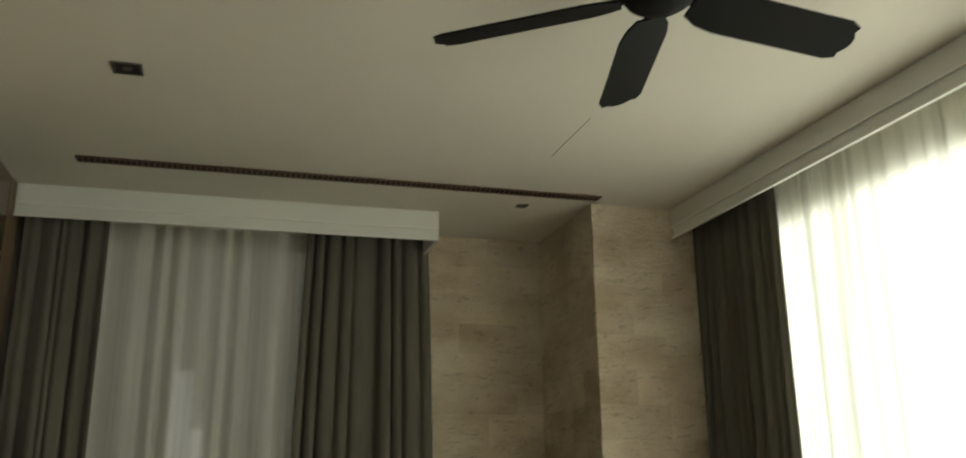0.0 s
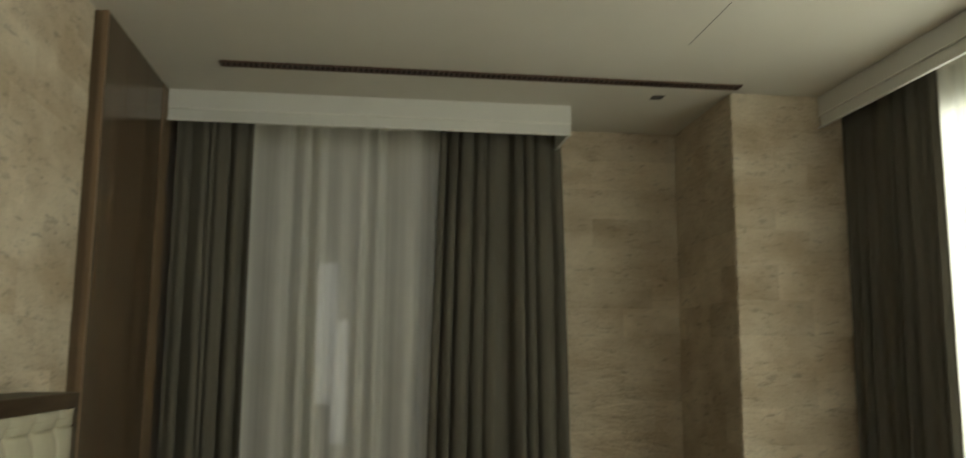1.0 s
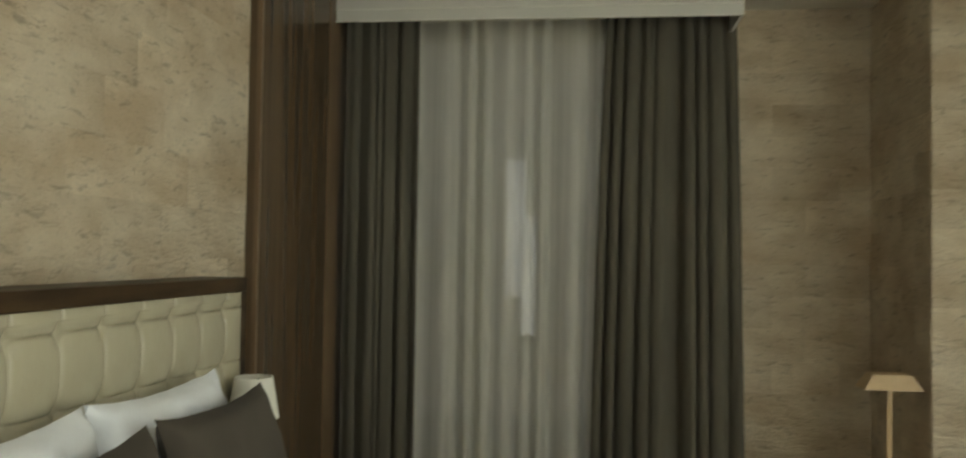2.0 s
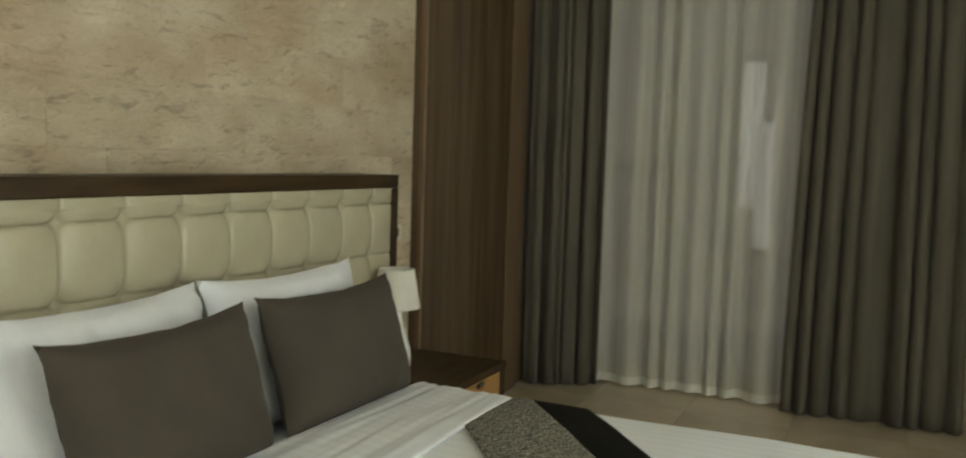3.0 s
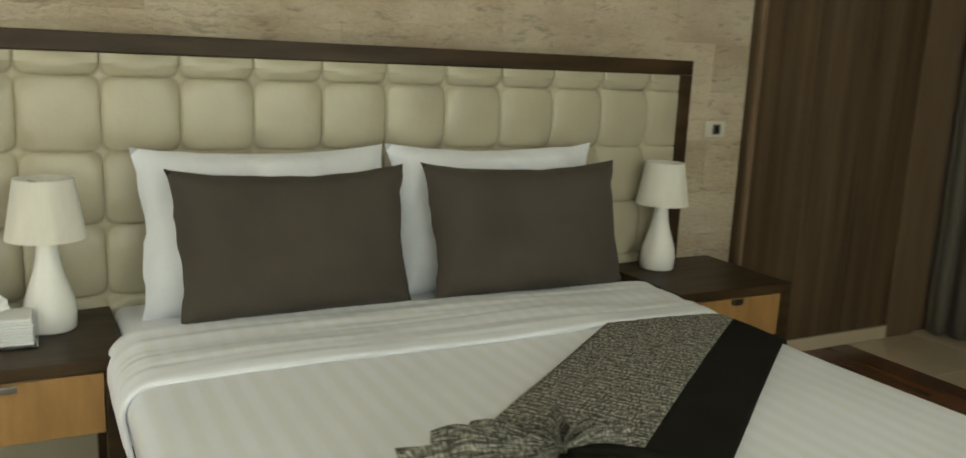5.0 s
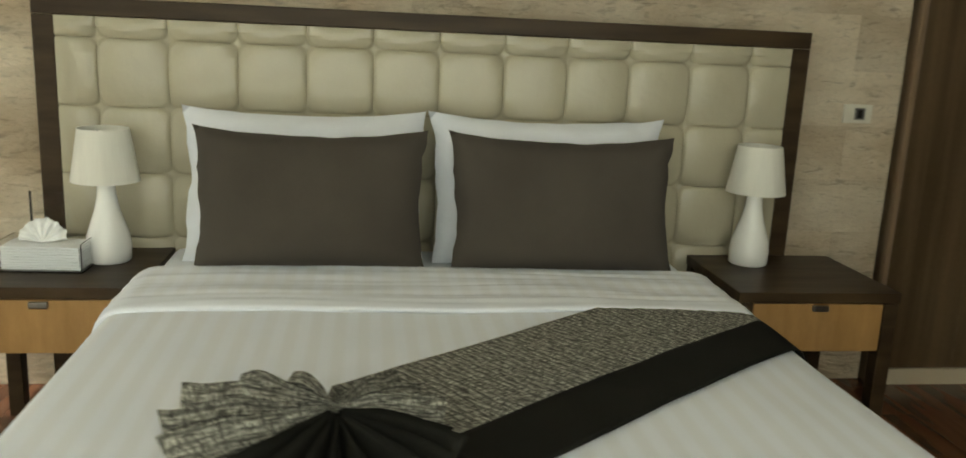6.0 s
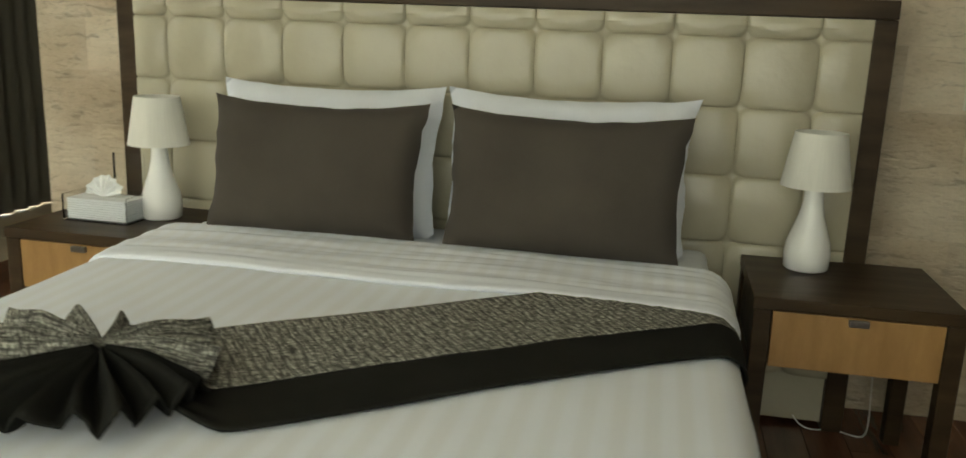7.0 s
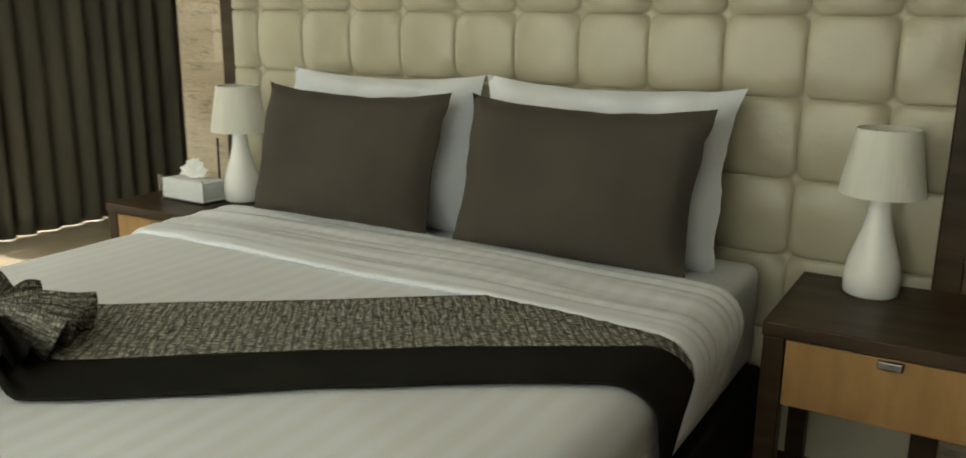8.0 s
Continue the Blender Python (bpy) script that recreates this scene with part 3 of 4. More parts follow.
# ---- ceiling fan ----
def blade_mesh():
    """A flat blade with rounded shoulders and a notched tip, along local x."""
    out = [(0.12, -0.045), (0.17, -0.070), (0.24, -0.082), (0.69, -0.082), (0.728, -0.066), (0.722, -0.045), (0.738, -0.025), (0.744, 0.0),
           (0.738, 0.025), (0.722, 0.045), (0.728, 0.066), (0.69, 0.082), (0.24, 0.082), (0.17, 0.070), (0.12, 0.045)]
    bm = bmesh.new()
    f = bm.faces.new([bm.verts.new((x, y, 0)) for x, y in out])
    r = bmesh.ops.extrude_face_region(bm, geom=[f])
    bmesh.ops.translate(bm, verts=[v for v in r["geom"] if isinstance(v, bmesh.types.BMVert)], vec=(0, 0, 0.008))
    bmesh.ops.rotate(bm, verts=bm.verts, matrix=Matrix.Rotation(radians(-17), 3, "X"))
    return mesh_of("blade", bm, FANBLACK)


fan = thing("ceiling_fan", (0.05, -2.315, 2.80), "black five-blade ceiling fan hanging from the ceiling, at rest", "ceiling fan")
bm_b = blade_mesh()
arm = mesh_of("blade_arm", cube(0.07, 0.20, -0.018, 0.018, 0.010, 0.018, bevel=0.003), FANBLACK)
for k in range(5):
    part("blade", bm_b, FANBLACK, fan, at=pose(0, 0, 0, 0, 0, -14.4 + 72 * k) @ pose(0, 0, 0.034, 0, 2.8, 0) @ Matrix.Diagonal((0.945, 1, 1, 1)))
    part("blade_arm", arm, FANBLACK, fan, at=pose(0, 0, 0, 0, 0, -14.4 + 72 * k) @ pose(0, 0, 0.034, 0, 2.8, 0))
part("motor_housing", lathe([(0.03, 0.000), (0.070, 0.006), (0.098, 0.025), (0.11, 0.045), (0.085, 0.08), (0.03, 0.095)]), FANBLACK, fan, smooth=True)
part("downrod", lathe([(0.012, 0.09), (0.012, CEIL - 2.80 - 0.06)], 16), FANBLACK, fan, smooth=True)
part("canopy", lathe([(0.02, CEIL - 2.80 - 0.07), (0.055, CEIL - 2.80 - 0.04), (0.065, CEIL - 2.80)], 32), FANBLACK, fan, smooth=True)

# ---- headboard ----
HX0, HX1, HTOP = -1.022, 1.546, 1.377
head = thing("headboard", (CX, 0.10, 0), "wide buttoned cream leather headboard in a dark walnut frame", "headboard")


def hb(x0, x1, y0, y1, z0, z1, **k):
    return cube(x0 - CX, x1 - CX, y0 - 0.10, y1 - 0.10, z0, z1, **k)


part("top_rail", hb(HX0, HX1, -0.066, 0.145, HTOP - 0.056, HTOP, bevel=0.003), DARKWOOD, head)
part("side_rail", hb(HX0, HX0 + 0.066, -0.066, 0.145, 0.0, HTOP - 0.057, bevel=0.003), DARKWOOD, head)
part("side_rail", hb(HX1 - 0.066, HX1, -0.066, 0.145, 0.0, HTOP - 0.057, bevel=0.003), DARKWOOD, head)
part("backing_board", hb(HX0 + 0.067, HX1 - 0.067, -0.04, 0.145, 0.02, HTOP - 0.058), LEATHER, head)
PITCH = 0.217
cols = [HX0 + 0.067] + [0.252 + PITCH * (j - 5) for j in range(11)] + [HX1 - 0.067]
rows = [HTOP - 0.058, 1.255, 1.040, 0.825, 0.610, 0.395, 0.18]


def pad_mesh(w, h, open_l, open_r, open_t):
    """A stuffed leather square: deep at the buttons, rounded along the seams; open sides run to the frame."""
    corner = 0.032

    def spread(q):
        """Rows closer together towards the seams."""
        return 0.25 * q + 0.75 * math.sin(q * math.pi / 2)

    def at(u, v):
        a, b = spread(2 * u - 1), spread(2 * v - 1)
        far_x = 9.0 if (a < 0 and open_l) or (a > 0 and open_r) else w / 2 * (1 - abs(a))
        far_z = 9.0 if (b > 0 and open_t) else h / 2 * (1 - abs(b))
        if far_x < corner and far_z < corner:
            inside = corner - math.hypot(corner - far_x, corner - far_z)
        else:
            inside = min(far_x, far_z)
        rise = 1 - math.exp(-max(0.0, inside) / 0.0042)
        button = math.exp(-(far_x ** 2 + far_z ** 2) / 0.036 ** 2)
        valley = 0.016 * (1 - button)
        puff = 0.008 * (1 - a * a) * (1 - b * b)
        crease = 0.0011 * noise.noise((a * 2.3 + w * 40, b * 2.3 + h * 50, 0.7)) * rise
        return (a * w / 2, -0.004 - valley - 0.0085 * rise - puff + crease, b * h / 2)
    return mesh_of("pad", grid(28, 28, at), LEATHER, True)


pads = {}
for i, (x0, x1) in enumerate(zip(cols, cols[1:])):
    for j, (z1, z0) in enumerate(zip(rows, rows[1:])):
        key = (round(x1 - x0, 3), round(z1 - z0, 3), i == 0, i == len(cols) - 2, j == 0)
        if key not in pads:
            pads[key] = pad_mesh(x1 - x0, z1 - z0, *key[2:])
        part("pad", pads[key], LEATHER, head, at=((x0 + x1) / 2 - CX, -0.04 - 0.10, (z0 + z1) / 2))

# ---- bed ----
HALF, RAD, BTOP, BX = 0.868, 0.066, 0.612, 0.228
base = thing("divan_bed", (BX, -1.10, 0), "low dark upholstered divan under the mattress", "bed")
part("body", cube(-0.865, 0.865, -0.98, 0.99, 0.06, 0.30, bevel=0.015), BLACKCLOTH, base)
for sx in (-1, 1):
    for y in (-0.85, 0.85):
        part("leg", lathe([(0.025, 0), (0.03, 0.06)], 16), DARKMETAL, base, at=(sx * 0.72, y, 0))
matt = solid("mattress", cube(BX - 0.835, BX + 0.835, -2.10, -0.095, 0.302, 0.590, bevel=0.034, seg=4), COTTON, "thick mattress in a white fitted sheet", "mattress", "", True)


def drape(u, lift=0.0, flare=-0.20):
    """Where cloth lies that is laid across the bed: u metres from the axis along the cloth; gives x and z."""
    a, s = abs(u), (1 if u >= 0 else -1)
    flat, arc = HALF - RAD, RAD * math.pi / 2
    if a <= flat:
        x, z = a, BTOP - 0.012 * (a / flat) ** 4 + lift
    elif a <= flat + arc:
        t = (a - flat) / RAD
        x, z = flat + (RAD + lift) * math.sin(t), BTOP - 0.012 - RAD + (RAD + lift) * math.cos(t)
    else:
        d = a - flat - arc
        x, z = HALF + lift + flare * d, BTOP - 0.012 - RAD - d
    return BX + s * x, z


def rumple(x, y, size):
    return size * (noise.noise((x * 2.2, y * 2.2, 0.3)) + 0.5 * noise.noise((x * 6, y * 5, 4.0)))


HANG = HALF - RAD + RAD * math.pi / 2 + 0.19


def duvet_at(u, v):
    a = (2 * u - 1) * HANG
    y = -0.50 - 1.72 * v
    x, z = drape(a)
    side = max(0, abs(a) - HALF)
    x += side * 0.10 * math.sin(y * 9 + 1.5 * math.sin(y * 4)) * (1 if a > 0 else -1)
    return (x, y, z + rumple(x, y, 0.006))


duvet = thing("duvet", (0, 0, 0), "white duvet in striped sateen spread over the bed", "duvet")
part("cover", grid(120, 70, duvet_at, lambda u, v: ((2 * u - 1) * HANG, v * 1.62)), SATEEN, duvet, smooth=True, thick=0.012)


def fold_at(u, v):
    a = (2 * u - 1) * (HANG - 0.045)
    e = (abs(a) / HALF) ** 4
    y = -0.46 - (0.402 - 0.03 * min(1.0, e)) * v
    h = 0.011 + 0.006 * max(0.0, 1 - abs(2 * v - 1) ** 24) ** 0.5
    crease = max(0.0, 1 - 1.1 * max(0, abs(a) - 0.55)) * 0.007 * noise.noise((a * 1.1, v * 6.0 + 0.5 * math.sin(a * 3), 2.0)) + 0.006 * noise.noise((a * 2.2, v * 15, 7.0))
    x, z = drape(a, h + max(-0.003, crease), -0.19)
    hung = max(0.0, abs(a) - HALF + RAD)
    y -= 0.16 * hung * (1 - v) ** 2
    return (x, y, z + rumple(x, y, 0.004))


part("turned_down_fold", grid(120, 40, fold_at, lambda u, v: ((2 * u - 1) * HANG if v < 0.78 else -STRIPE / 4, v * 0.45)), SATEEN, duvet, "turned-down edge of the duvet, softly creased", smooth=True, thick=0.01)


def pillow(name, m, w, h, t, material, label, group, seed, sag, crush):
    """A stuffed pillow standing on its long edge: local x width, z height, y depth; pinched corners, sagging top edge."""
    bm = bmesh.new()
    nu, nv = 30, 20
    rnd = random.Random(seed)
    o = rnd.uniform(0, 50)

    def at(u, v, side):
        a, b = 2 * u - 1, 2 * v - 1
        x = w / 2 * a * (1 - 0.075 * (1 - b * b) - (0.03 if b < 0 else 0.0) * b * b)
        z = h / 2 * b * (1 - (sag if b > 0 else 0.04) * (1 - a * a) ** 0.8)
        x += 0.010 * abs(a) ** 6 * (noise.noise((z * 13 + o, 0.5, a)) + 0.4 * noise.noise((z * 41 + o, 0.5, a)))
        z += 0.004 * abs(b) ** 6 * noise.noise((x * 12 + o, 2.5, b))
        d = t / 2 * (max(0, 1 - a ** 4) * max(0, 1 - b ** 4)) ** 0.55
        d *= 1 + 0.16 * noise.noise((x * 5 + o, z * 5, side)) - 0.12 * b
        wr = crush * (noise.noise((x * 9 + o, z * 13, side * 3)) + 0.6 * noise.noise((x * 22 + o, z * 17, side * 5))) * min(1, d * 25)
        return (x, side * (d + wr), z + h / 2)
    for side in (-1, 1):
        vs = [[bm.verts.new(at(i / nu, j / nv, side)) for j in range(nv + 1)] for i in range(nu + 1)]
        for i in range(nu):
            for j in range(nv):
                bm.faces.new((vs[i][j], vs[i + 1][j], vs[i + 1][j + 1], vs[i][j + 1]))
    p = thing(name, m, label, "pillow", group)
    part("cushion", bm, material, p, smooth=True)
    return p


pillow("pillow", pose(-0.172, -0.275, 0.585, -13, 0, 1), 0.770, 0.494, 0.20, COTTON, "plump white cotton pillow leaning on the headboard", "white pillows", 1, 0.10, 0.019)
pillow("pillow", pose(0.605, -0.275, 0.585, -13, 0, -1), 0.785, 0.496, 0.20, COTTON, "plump white cotton pillow leaning on the headboard", "white pillows", 2, 0.10, 0.019)
pillow("cushion_pillow", pose(-0.140, -0.475, 0.618, -17, 0, 1.5), 0.694, 0.430, 0.17, TAUPE, "dark taupe pillow leaning against a white pillow", "taupe pillows", 3, 0.15, 0.004)
pillow("cushion_pillow", pose(0.62, -0.465, 0.618, -17, 0, -1.5), 0.715, 0.432, 0.17, TAUPE, "dark taupe pillow leaning against a white pillow", "taupe pillows", 4, 0.15, 0.004)

# ---- bed runner: tweed with a black border, its end gathered into a rosette ----
runner = thing("bed_runner", (0, 0, 0), "grey tweed bed runner with black border, gathered into a rosette", "bed runner")
SEAM0 = Vector((0.195, -1.570))
RD, RN = Vector((0.795, 0.607)), Vector((0.607, -0.795))
TW, BW, WK = 0.304, 0.160, -0.085


def on_bed(px, py, lift):
    tuck = min(1.0, max(0.0, (py + 0.852) / 0.030))
    x, z = drape(px - BX, (0.016 + lift) * (1 - tuck) - 0.006 * tuck)
    return (x, py, z + rumple(x, py, 0.006))


def strip(w0, w1):
    def at(u, v):
        l = -0.22 + 1.63 * u
        w = w0 + (w1 - w0) * v
        k = 1.0
        lift = 0.003 * noise.noise((l * 5, w * 5, 1.0))
        if l < -0.05:
            q = min(1.0, (-0.05 - l) / 0.17)
            k = 1 - 0.84 * q * q * (3 - 2 * q)
            lift += 0.045 * q + 0.018 * q * math.sin(w * 95 + 2 * q)
        p = SEAM0 + RD * l + RN * (WK + (w - WK) * k)
        return on_bed(p.x, p.y, lift)
    return grid(90, 14, at, lambda u, v: (1.62 * u, w0 + (w1 - w0) * v))


part("tweed_band", strip(-TW, 0.0), TWEED, runner, "grey flecked tweed", smooth=True, thick=0.006)
part("black_border", strip(0.0, BW), BLACKCLOTH, runner, "plain black border", smooth=True, thick=0.006)
KNOT = SEAM0 - RD * 0.215 + RN * WK


def rosette(t0, t1, r0, r1, folds, seed, high, dent=0.0):
    """Pleats that fan out from the gather: sharp ridges, uneven lengths, lower at the rim."""
    rnd = random.Random(seed)
    size = [rnd.uniform(0.82, 1.12) for _ in range(folds + 1)]

    def at(u, v):
        k = min(folds - 1, int(u * folds))
        f = u * folds - k
        th = radians(t0 + (t1 - t0) * u) + 0.05 * math.sin(3 * v + k)
        tri = 1 - abs(2 * f - 1)
        dip = dent * math.exp(-((t0 + (t1 - t0) * u - 88) / 15) ** 2)
        r = 0.012 + (r0 + (r1 - r0) * u) * (size[k] + (size[k + 1] - size[k]) * max(0.0, f - 0.8) * 5) * (0.90 + 0.10 * tri) * (1 - dip) * v
        lift = 0.050 * (1 - v) ** 2 + 0.010 + high * tri * math.sin(math.pi * min(1.0, 0.12 + 0.55 * v)) * size[k]
        px, py = KNOT.x + r * math.cos(th), KNOT.y + r * math.sin(th)
        lift += 0.014 * v * noise.noise((px * 13, py * 13, seed))
        return on_bed(px + 0.010 * v * noise.noise((py * 14, px * 9, 3.0)), py + 0.010 * v * noise.noise((px * 14, py * 9, 8.0)), max(0.004, lift))
    return grid(folds * 8, 14, at, lambda u, v: (u * 1.9, v * 0.26))


part("tweed_rosette", rosette(6, 217, 0.205, 0.262, 9, 4, 0.080, 0.5), TWEED, runner, "pleated tweed fan", smooth=True, thick=0.005)
part("black_rosette", rosette(215, 368, 0.27, 0.195, 9, 6, 0.055), BLACKCLOTH, runner, "pleated black fan", smooth=True, thick=0.005)
part("knot", lathe([(0.030, 0.0), (0.055, 0.012), (0.050, 0.038), (0.028, 0.056), (0.006, 0.062)], 20), TWEED, runner, smooth=True, at=(KNOT.x, KNOT.y, BTOP + 0.02))


# ---- bedside tables ----
def bedside_table(cx, label):
    """Walnut table on four square legs with one honey-coloured drawer; the handle is set right at the top of the front."""
    t = thing("bedside_table", (cx, -0.298, 0), label, "bedside table", "bedside tables")
    w, d, h = 0.272, 0.238, 0.577
    part("top", cube(-w, w, -d, d, h - 0.034, h, bevel=0.003), DARKWOOD, t)
    for sx in (-1, 1):
        for sy in (-1, 1):
            x0, y0 = sx * (w - 0.027), sy * (d - 0.030)
            part("leg", cube(x0 - 0.024, x0 + 0.024, y0 - 0.026, y0 + 0.026, 0, h - 0.035, bevel=0.003), DARKWOOD, t)
    for sx in (-1, 1):
        part("side_panel", cube(sx * (w - 0.022) - 0.010, sx * (w - 0.022) + 0.010, -d + 0.058, d - 0.058, 0.378, h - 0.035), DARKWOOD, t)
    part("back_panel", cube(-w + 0.052, w - 0.052, d - 0.035, d - 0.018, 0.378, h - 0.035), DARKWOOD, t)
    part("carcass", cube(-w + 0.056, w - 0.056, -d + 0.03, d - 0.04, 0.388, h - 0.040), DARKWOOD, t)
    dr = part("drawer", cube(-w + 0.054, w - 0.054, -d + 0.006, -d + 0.027, 0.381, h - 0.038, bevel=0.002), HONEY, t, "honey-coloured veneer drawer")
    part("handle", cube(-0.026, 0.026, -d - 0.010, -d + 0.005, 0.518, 0.537, bevel=0.003), STEEL, dr, "small brushed steel handle")
    return t


bedside_table(1.442, "dark walnut bedside table with honey drawer beside the bed")
bedside_table(-0.885, "dark walnut bedside table with honey drawer, tissue box on top")


# ---- table lamps ----
def table_lamp(x, y):
    l = thing("table_lamp", (x, y, 0.577), "white ceramic bottle lamp with tapered white shade, unlit", "table lamp", "bedside lamps")
    part("lamp_base", lathe([(0.060, 0), (0.066, 0.006), (0.068, 0.05), (0.063, 0.085), (0.050, 0.125), (0.037, 0.165), (0.029, 0.205), (0.026, 0.245), (0.026, 0.262)]), CERAMIC, l, smooth=True)
    part("shade", lathe([(0.101, 0.254), (0.074, 0.415), (0.072, 0.415), (0.099, 0.254)], 48, cap=False), SHADE, l, "tapered white fabric shade", smooth=False)
    part("lamp_holder", lathe([(0.012, 0.260), (0.016, 0.270), (0.016, 0.315), (0.012, 0.320)], 20), PLASTIC, l, smooth=True)
    part("bulb", lathe([(0.012, 0.320), (0.026, 0.350), (0.024, 0.372), (0.008, 0.388)], 20), BULBGLASS, l, smooth=True)
    bm = bmesh.new()
    for k in range(3):
        b = bmesh.ops.create_cube(bm, size=1, matrix=pose(0, 0, 0.40, 0, 0, 120 * k) @ Matrix.Translation((0.037, 0, 0)) @ Matrix.Diagonal((0.074, 0.003, 0.003, 1)))
    part("spider", bm, STEEL, l)
    return l


table_lamp(1.350, -0.181)
table_lamp(-0.775, -0.236)

# ---- lamp cable lying under the bedside table ----
def cable(points, name="power_cable"):
    cu = bpy.data.curves.new(name, "CURVE")
    cu.dimensions, cu.bevel_depth, cu.bevel_resolution = "3D", 0.0022, 2
    sp = cu.splines.new("NURBS")
    sp.points.add(len(points) - 1)
    for p, q in zip(sp.points, points):
        p.co = (*q, 1)
    sp.use_endpoint_u, sp.order_u = True, 4
    cu.materials.append(PLASTIC)
    return tagged(new(name, cu), "thin white lamp cable hanging behind the bedside table", "cable")


cable([(1.34, -0.03, 0.575), (1.345, 0.0, 0.58), (1.35, 0.02, 0.45), (1.36, 0.0, 0.2), (1.38, -0.02, 0.02), (1.44, -0.10, 0.004), (1.52, -0.03, 0.004), (1.60, -0.12, 0.004), (1.64, -0.02, 0.004), (1.66, 0.08, 0.05), (1.66, 0.13, 0.25)])

# ---- tissue box and card stand ----
tb = thing("tissue_box", pose(-0.928, -0.322, 0.5775, 0, 0, -2), "clear acrylic tissue box with white tissues", "tissue box")
part("floor_plate", cube(-0.122, 0.122, -0.066, 0.066, 0, 0.004), ACRYLIC, tb)
for y0 in (-0.066, 0.062):
    part("long_side", cube(-0.122, 0.122, y0, y0 + 0.004, 0.0045, 0.088), ACRYLIC, tb)
for x0 in (-0.122, 0.118):
    part("short_side", cube(x0, x0 + 0.004, -0.0615, 0.0615, 0.0045, 0.088), ACRYLIC, tb)
st = bmesh.new()
for i in range(9):
    j = random.Random(i).uniform(-0.002, 0.002)
    box(st, -0.112 + j, 0.112 + j, -0.056, 0.056, 0.006 + i * 0.0078, 0.0128 + i * 0.0078, bevel=0.002, seg=1)
for o in tb.children:
    o.visible_shadow = False
part("tissue_stack", st, TISSUE, tb, "folded white tissues")


def tuft_at(u, v):
    """A tissue drawn up into a pleated fan, its rim scalloped and a little crushed."""
    th = math.pi * (0.04 + 0.92 * u)
    pleat = math.sin(u * 2 * math.pi * 6)
    r = 0.070 * v * (1 + 0.045 * abs(pleat) + 0.10 * noise.noise((u * 4, v * 2, 1.0)))
    y = 0.007 * pleat * v + 0.020 * v * noise.noise((u * 5, v * 4, 6.0)) + 0.022 * v * v * math.sin(th)
    return (-r * math.cos(th) - 0.012, y, 0.076 + 0.98 * r * math.sin(th))


part("tissue_tuft", grid(96, 12, tuft_at), TISSUE, tb, "crumpled white tissue pulled up", smooth=True, thick=0.001)

cs = thing("card_stand", pose(-0.992, -0.085, 0.5775, 0, 0, 6), "small clear acrylic card stand with one dark edge", "card stand")
part("foot", cube(-0.062, 0.062, -0.03, 0.03, 0, 0.004), ACRYLIC, cs)
part("sheet", cube(-0.056, 0.056, -0.002, 0.002, 0.0042, 0.185), ACRYLIC, cs)
for o in cs.children:
    o.visible_shadow = False
part("edge_strip", cube(-0.0625, -0.0565, -0.004, 0.004, 0.0042, 0.188, bevel=0.001), DARKMETAL, cs, "dark edge strip")

# ---- switch on the stone ----
sw = thing("wall_switch", pose(1.877, STONE_Y - 0.002, 1.088), "white wall switch plate with a dark square insert", "switch")
part("plate", cube(-0.058, 0.058, -0.010, 0, -0.036, 0.036, bevel=0.003), SWITCH, sw)
part("insert", cube(-0.014, 0.028, -0.0125, -0.0102, -0.022, 0.022, bevel=0.001), STEEL, sw, "grey steel insert")
part("rocker", cube(-0.003, 0.017, -0.0150, -0.0127, -0.016, 0.016, bevel=0.001), DARKMETAL, sw)

# ---- reading lamp at the niche ----
rl = thing("floor_lamp", (2.97, -3.105, 0), "tan metal floor lamp with a low tapered head", "floor lamp")
part("foot", lathe([(0.11, 0), (0.11, 0.012), (0.02, 0.02)], 32), TANLAMP, rl, smooth=False)
part("pole", cube(-0.013, 0.013, -0.013, 0.013, 0.02, 0.80, bevel=0.003), TANLAMP, rl)
hd = bmesh.new()
lo = [hd.verts.new((x, y, 0.80)) for x, y in ((-0.085, -0.152), (0.085, -0.152), (0.085, 0.152), (-0.085, 0.152))]
hi = [hd.verts.new((x, y, 0.88)) for x, y in ((-0.06, -0.10), (0.06, -0.10), (0.06, 0.10), (-0.06, 0.10))]
hd.faces.new(lo[::-1])
hd.faces.new(hi)
for i in range(4):
    hd.faces.new((lo[i], lo[(i + 1) % 4], hi[(i + 1) % 4], hi[i]))
part("lamp_head", hd, TANLAMP, rl)

# ---- outside ----
solid("ground", cube(-60, 60, -60, 60, -0.5, -0.3), LAWN, "grass around the building", "ground")
# terrace and tall wall are added to keep the east window dim
solid("terrace", cube(EAST + 0.2, 8.4, -12, 12, -0.3, -0.12), OUTWALL, "added terrace in the dark grey of the outside wall", "pavement")
nw = solid("garden_wall", cube(8.4, 8.7, -14, 14, -0.3, 6.5), OUTWALL, "added dark grey outside wall, dimness put into its colour", "wall")
# pale panels added to stand in for bright upright shapes outside
part("pale_panel", cube(8.36, 8.398, -0.75, -0.52, 1.0, 2.63), OUTPALE, nw, "pale panel added for a bright shape outside")
part("pale_panel", cube(8.34, 8.378, -0.88, -0.70, 0.55, 1.97), OUTPALE, nw, "pale panel added for a bright shape outside")


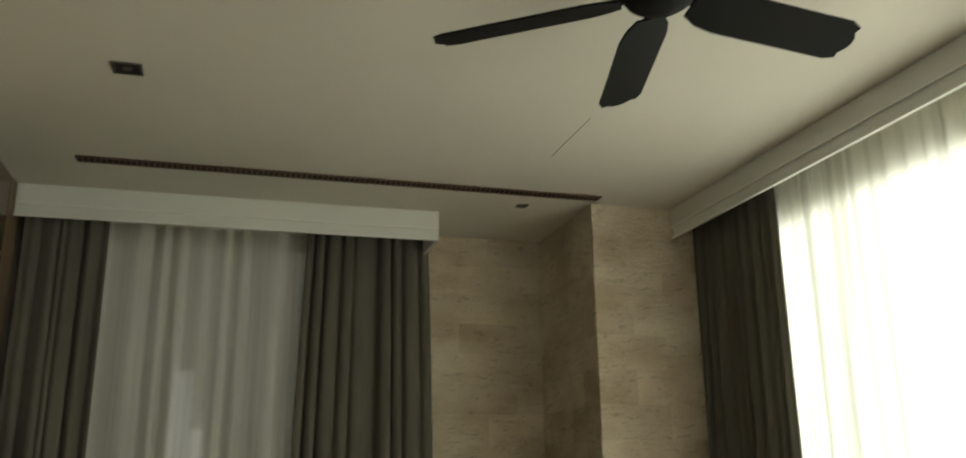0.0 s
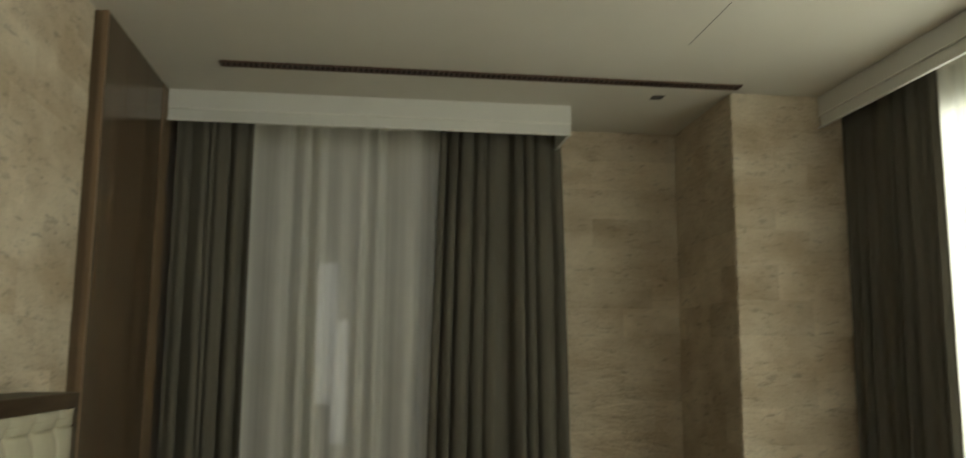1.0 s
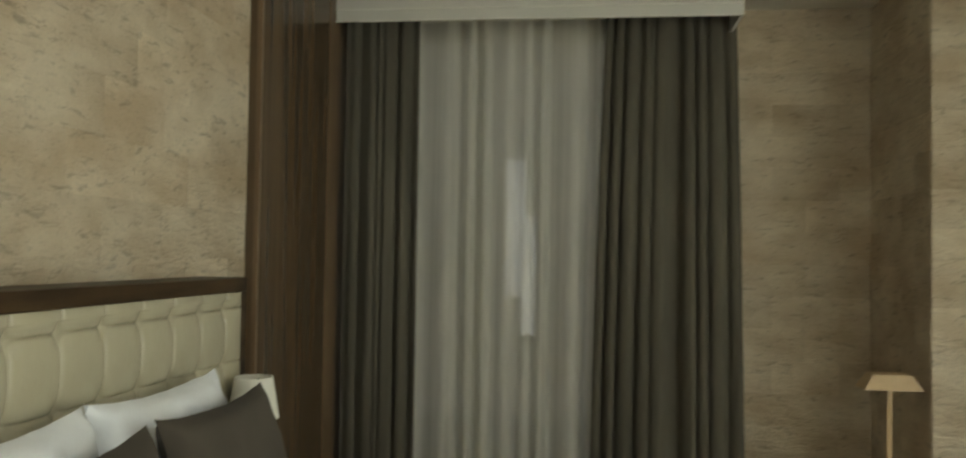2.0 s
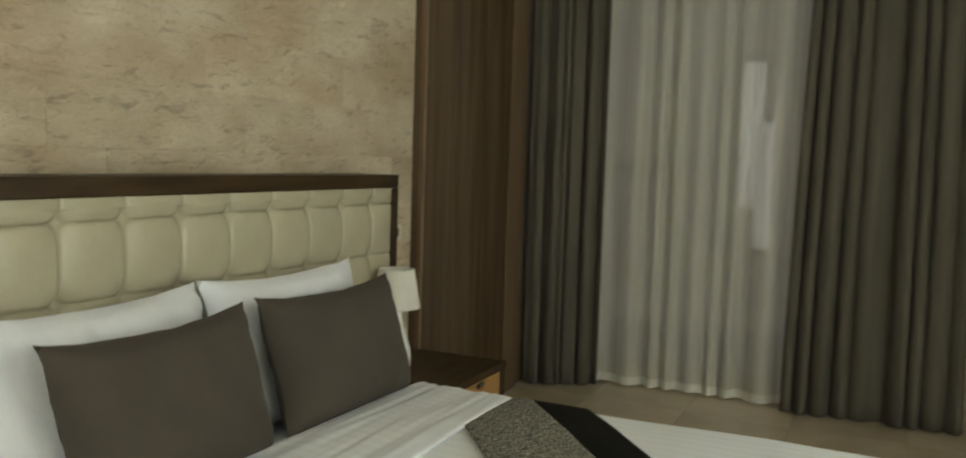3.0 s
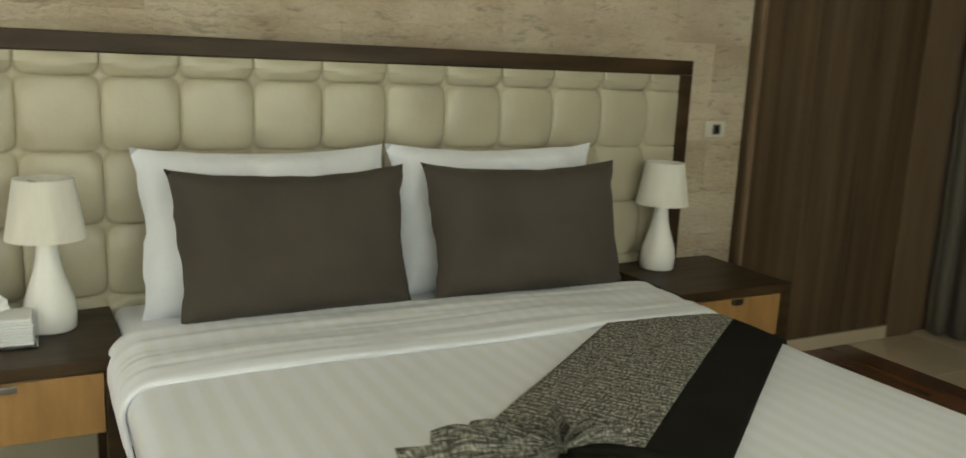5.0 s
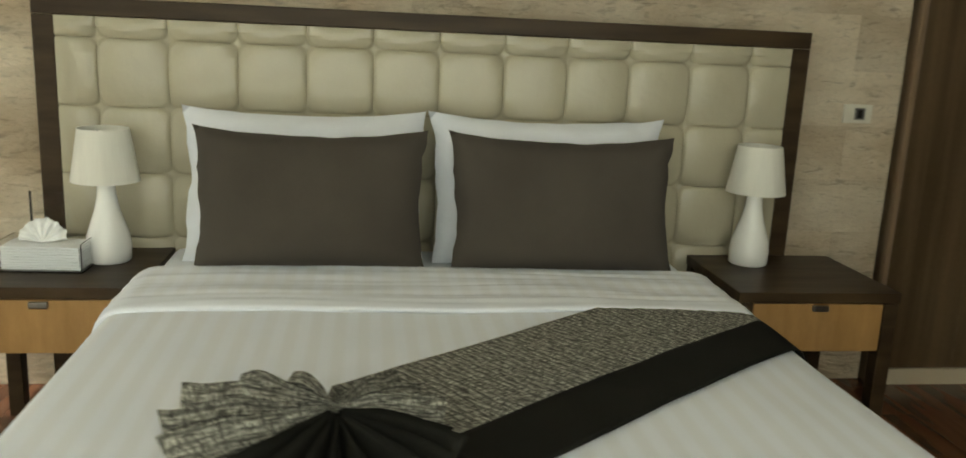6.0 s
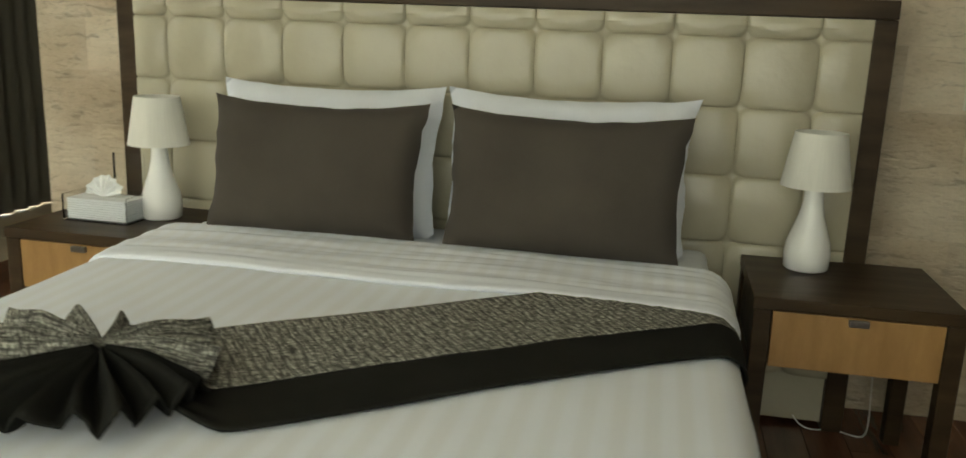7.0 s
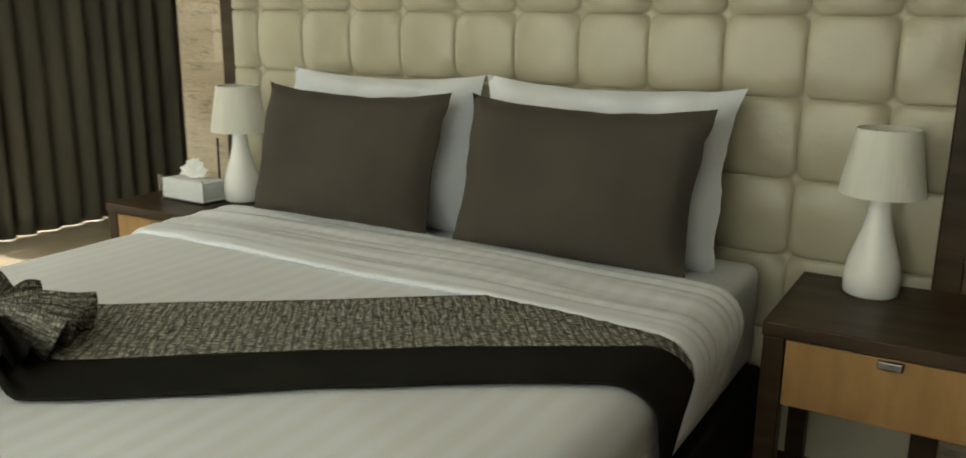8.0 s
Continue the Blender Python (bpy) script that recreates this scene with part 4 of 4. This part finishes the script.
# ---- stone cladding and floor pieces ----
def slabs(parent, axis, at, a0, a1, z0, z1, w, h, out, seed, shift=0.5):
    """Rough stone slabs in courses on one face; out: which way the face looks."""
    rnd = random.Random(seed)
    shapes = {}
    nz = max(1, round((z1 - z0) / h))
    hh = (z1 - z0) / nz
    for j in range(nz):
        cuts, x = [a0], a0 + w * ((j * shift) % 1 or 1)
        while x < a1 - 0.06:
            cuts.append(x)
            x += w
        cuts.append(a1)
        for p, q in zip(cuts, cuts[1:]):
            key = round(q - p, 3)
            if key not in shapes:
                L, H = (q - p) / 2 - 0.0003, hh / 2 - 0.0003
                bm = cube(-L, L, -0.011, 0.011, -H, H, bevel=0.0008, seg=1) if axis == "y" else cube(-0.011, 0.011, -L, L, -H, H, bevel=0.0008, seg=1)
                shapes[key] = mesh_of("stone_slab", bm, STONE)
            c, zc, dd = (p + q) / 2, z0 + hh * (j + 0.5), at - out * 0.011 + out * rnd.uniform(-0.0015, 0.0005)
            part("stone_slab", shapes[key], STONE, parent, at=(c, dd, zc) if axis == "y" else (dd, c, zc))


slabs(bed_wall, "y", STONE_Y, STONE_L, STONE_R - 0.003, 0, CEIL, 0.42, 0.208, -1, 1)
slabs(bed_wall, "x", STONE_L, STONE_Y + 0.024, STONE_Y + 0.22, 0, CEIL, 0.42, 0.208, -1, 2)
slabs(east_wall, "x", EAST - 0.024, -3.298, -2.39, 0, CEIL, 0.42, 0.208, -1, 3)
slabs(pier, "x", 2.842, SOUTH + 0.001, -3.278, 0, CEIL, 0.42, 0.208, -1, 4)
slabs(pier, "y", -3.276, 2.868, EAST - 0.03, 0, CEIL, 0.42, 0.208, 1, 5)

plank = {}
x, k = WOOD_L, 0
while x < WOOD_R - 0.02:
    y, k = SOUTH + 0.001, k + 1
    first = 0.5 + 0.37 * (k % 3)
    last = 2.99 if x < STONE_L - 0.1 else STONE_Y + 0.02
    while y < last:
        y2 = min(last, y + first)
        first = 1.55
        if y2 - y > 0.05:
            key = round(y2 - y, 3)
            if key not in plank:
                plank[key] = mesh_of("plank", cube(-0.0645, 0.0645, -(y2 - y) / 2 + 0.0006, (y2 - y) / 2 - 0.0006, -0.0195, 0, bevel=0.0012, seg=1), PLANK)
            part("plank", plank[key], PLANK, floor, at=(x + 0.065, (y + y2) / 2, 0))
        y = y2
    x += 0.13
tile = {}
for a0, a1, b1 in ((WEST, WOOD_L, 3.0), (WOOD_R, EAST, 0.2)):
    half = (a1 - a0) / 2
    for ci in range(2):
        y = b1
        while y > SOUTH + 0.02:
            y0 = max(SOUTH, y - 0.60)
            key = (round(half, 3), round(y - y0, 3))
            if key not in tile:
                tile[key] = mesh_of("floor_tile", cube(-half / 2 + 0.0008, half / 2 - 0.0008, -(y - y0) / 2 + 0.0008, (y - y0) / 2 - 0.0008, -0.0195, 0, bevel=0.001, seg=1), MARBLE)
            part("floor_tile", tile[key], MARBLE, floor, at=(a0 + half * (ci + 0.5), (y + y0) / 2, 0))
            y = y0
